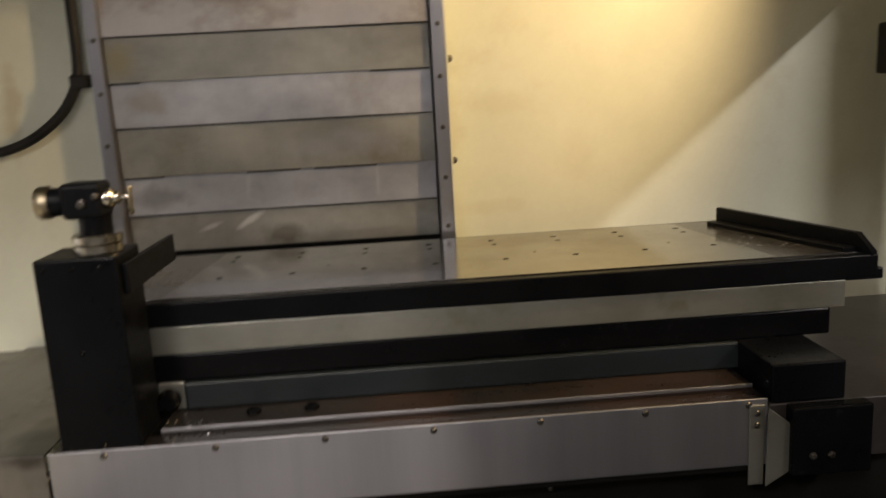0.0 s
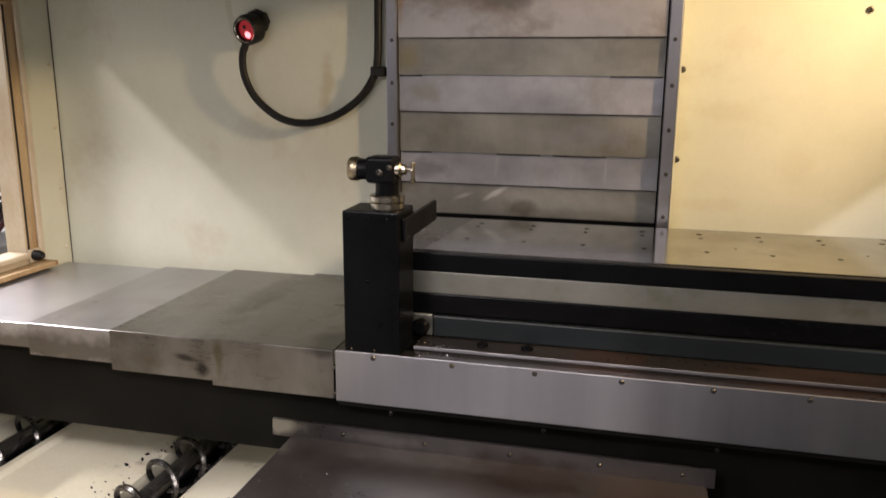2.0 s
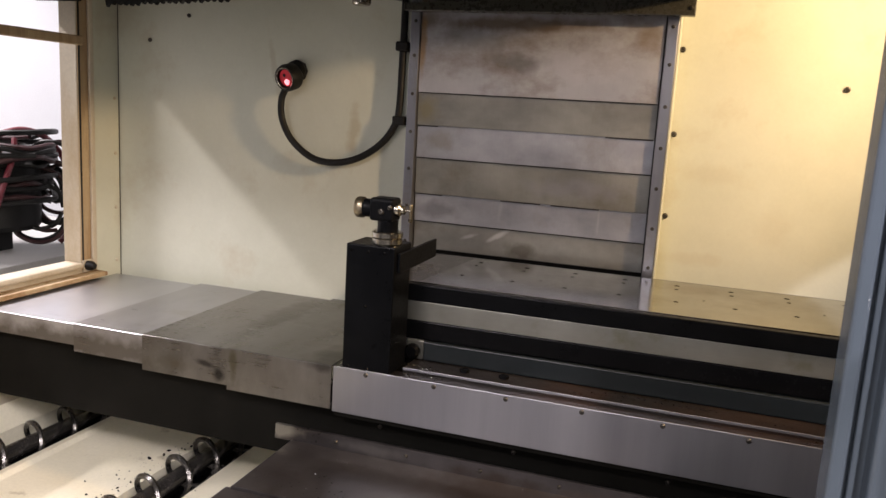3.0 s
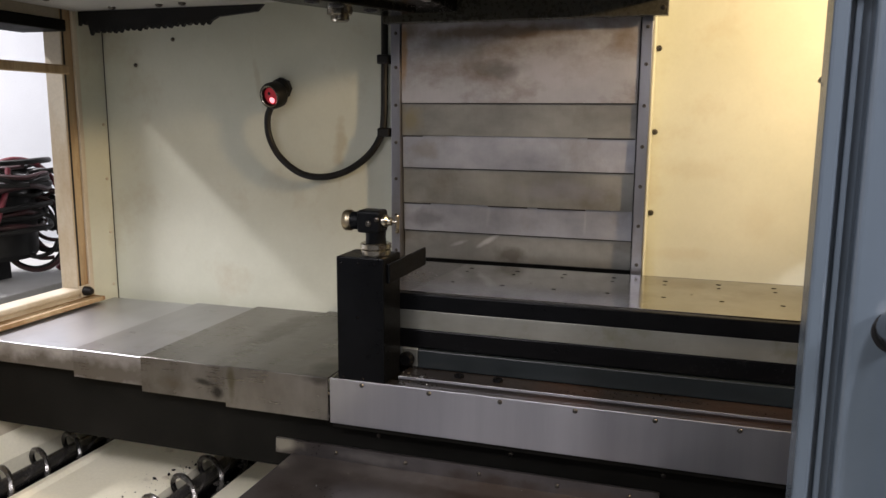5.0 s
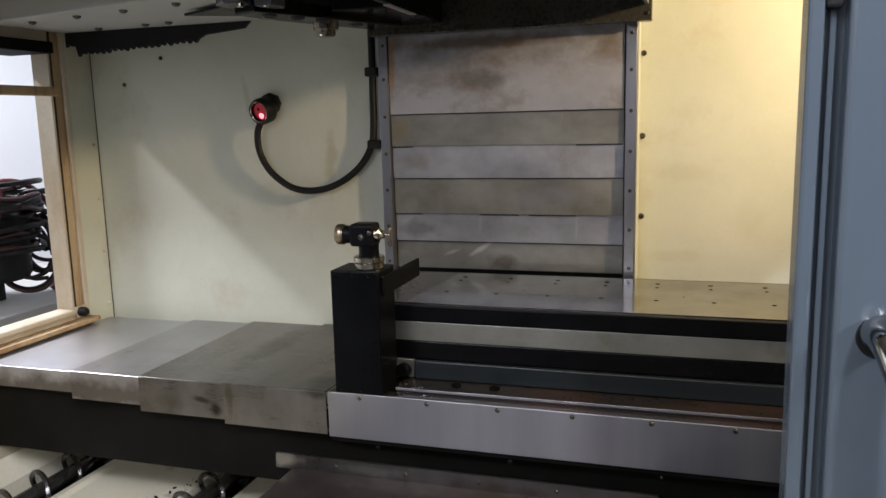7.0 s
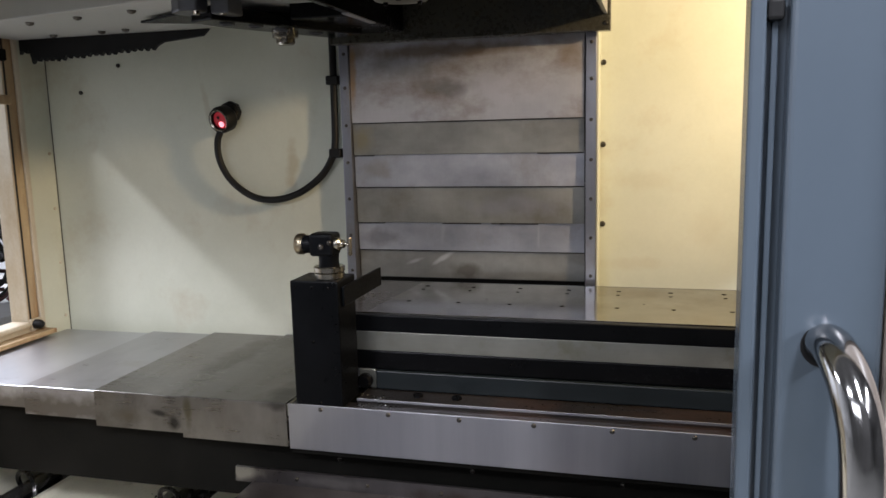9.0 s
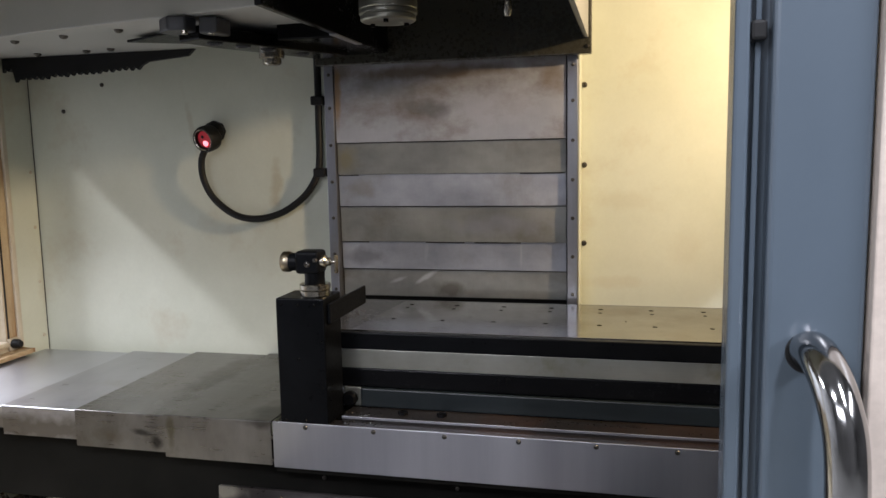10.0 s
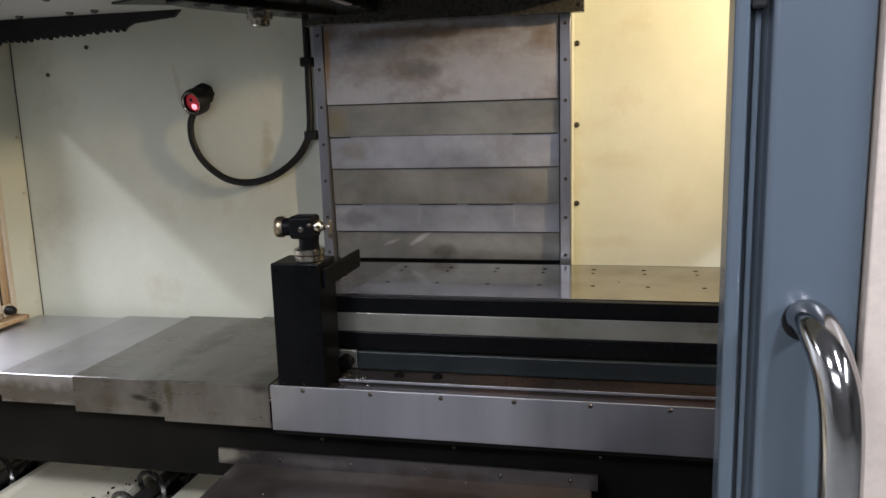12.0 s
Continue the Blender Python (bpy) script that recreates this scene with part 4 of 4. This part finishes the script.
part("drum", lathe([(0, 0.0), (0.15, 0.0), (0.165, 0.02), (0.165, 0.29), (0.15, 0.305), (0, 0.305)], pose(-2.05, 0.97, 0.835), 32), RUBBER, drum, "", True)
part("foot", box(-2.14, -2.00, 0.86, 1.00, 0.746, 0.835, 0.004), RUBBER, drum)
random.seed(9)
for k in range(14):
    r = 0.17 + random.uniform(0, 0.05)
    z = 0.98 + 0.017 * k
    tilt = random.uniform(-0.05, 0.05)
    ring = []
    a0 = random.uniform(0, 6)
    for i in range(13):
        a = a0 + 2 * math.pi * i / 12 * 0.97
        ring.append((-2.05 + (r + random.uniform(-0.015, 0.02)) * math.cos(a), 0.97 + (r + random.uniform(-0.015, 0.025)) * math.sin(a), z + tilt * math.cos(a) + random.uniform(-0.012, 0.012)))
    part("hose_coil", tube(ring, 0.011, 7), MAROON if k % 3 == 0 else RUBBER, drum, "", True)
for k in range(5):
    a = 0.9 + 0.16 * k
    part("hose_loop", tube([(-2.05 + 0.16 * math.cos(a), 0.97 + 0.17 * math.sin(a), 1.10), (-2.05 + 0.21 * math.cos(a), 0.97 + 0.26 * math.sin(a), 1.04 - 0.03 * k), (-2.05 + 0.20 * math.cos(a), 0.97 + 0.25 * math.sin(a), 0.93), (-2.05 + 0.16 * math.cos(a), 0.97 + 0.17 * math.sin(a), 0.97)], 0.007, 7), RUBBER, drum, "", True)
for k in range(9):
    w0 = random.uniform(0.07, 0.13)
    cxh, cyh, czh = -1.90 + random.uniform(-0.02, 0.04), 1.10 + random.uniform(-0.10, 0.08), 0.98 + random.uniform(-0.06, 0.06)
    ring = []
    for i in range(12):
        a = 2 * math.pi * i / 11.4 + k
        ring.append((cxh + 0.6 * w0 * math.cos(a) + random.uniform(-0.006, 0.006), cyh + 0.8 * w0 * math.cos(a), czh + 1.25 * w0 * math.sin(a) + random.uniform(-0.008, 0.008)))
    part("hose_loop", tube(ring, 0.0085, 7), MAROON if k % 2 else RUBBER, drum, "", True)
part("red_hose", tube([(-1.93, 0.80, 1.19), (-1.95, 1.00, 1.23), (-1.97, 1.16, 1.19), (-1.95, 1.235, 1.08), (-1.93, 1.20, 0.95), (-1.92, 1.23, 0.88), (-1.93, 1.22, 0.80), (-1.95, 1.19, 0.752)], 0.012, 9), RED, drum, "red rubber hose", True)
part("red_hose", tube([(-1.90, 0.93, 1.20), (-1.88, 0.90, 1.13), (-1.87, 0.84, 1.02), (-1.86, 0.80, 0.95)], 0.011, 9), RED, drum, "red rubber hose", True)
fit_under(drum)

# ---- swarf ----
def chips(count, place, small, large, seed):
    """Loose flakes and curls of metal, all in one mesh."""
    rng = random.Random(seed)
    b = bmesh.new()
    for i in range(count):
        x, y, z = place(rng)
        s0 = small + (large - small) * rng.random() ** 3
        m = pose(x, y, z + 0.3 * s0, rng.uniform(-30, 30), rng.uniform(-30, 30), rng.uniform(0, 360)) @ Matrix.Diagonal((s0 * rng.uniform(1.0, 2.2), s0 * 0.9, s0 * 0.5, 1))
        bmesh.ops.create_cone(b, cap_ends=True, segments=5, radius1=0.5, radius2=0.3, depth=1, matrix=m)
    return b


def on_channel(rng):
    y = rng.uniform(0.012, 0.077)
    return 0.065 + abs(rng.gauss(0, 0.04)), y, 0.853 if y < 0.044 else 0.862


def on_pan(rng):
    x = AX1 - 0.075 - abs(rng.gauss(0, 0.05)) if rng.random() < 0.65 else AX1 + 0.075 + abs(rng.gauss(0, 0.04))
    return x, rng.uniform(-0.30, 0.30), PZ - 0.003


tagged(part("metal_chips", chips(60, on_channel, 0.0015, 0.0055, 3), CHROME), "bright wet metal chips lying in the table's channel", "metal chips", kind="stuff")
tagged(part("metal_chips", chips(40, lambda rng: (rng.uniform(-0.15, 0.58), rng.uniform(-0.20, -0.012), 0.676), 0.001, 0.003, 5), CHROME), "small bright metal chips on the front way cover", "metal chips", kind="stuff")
tagged(part("metal_chips", chips(260, on_pan, 0.0010, 0.0075, 7), OILY), "dark oily metal chips scattered on the cream pan", "metal chips", kind="stuff")
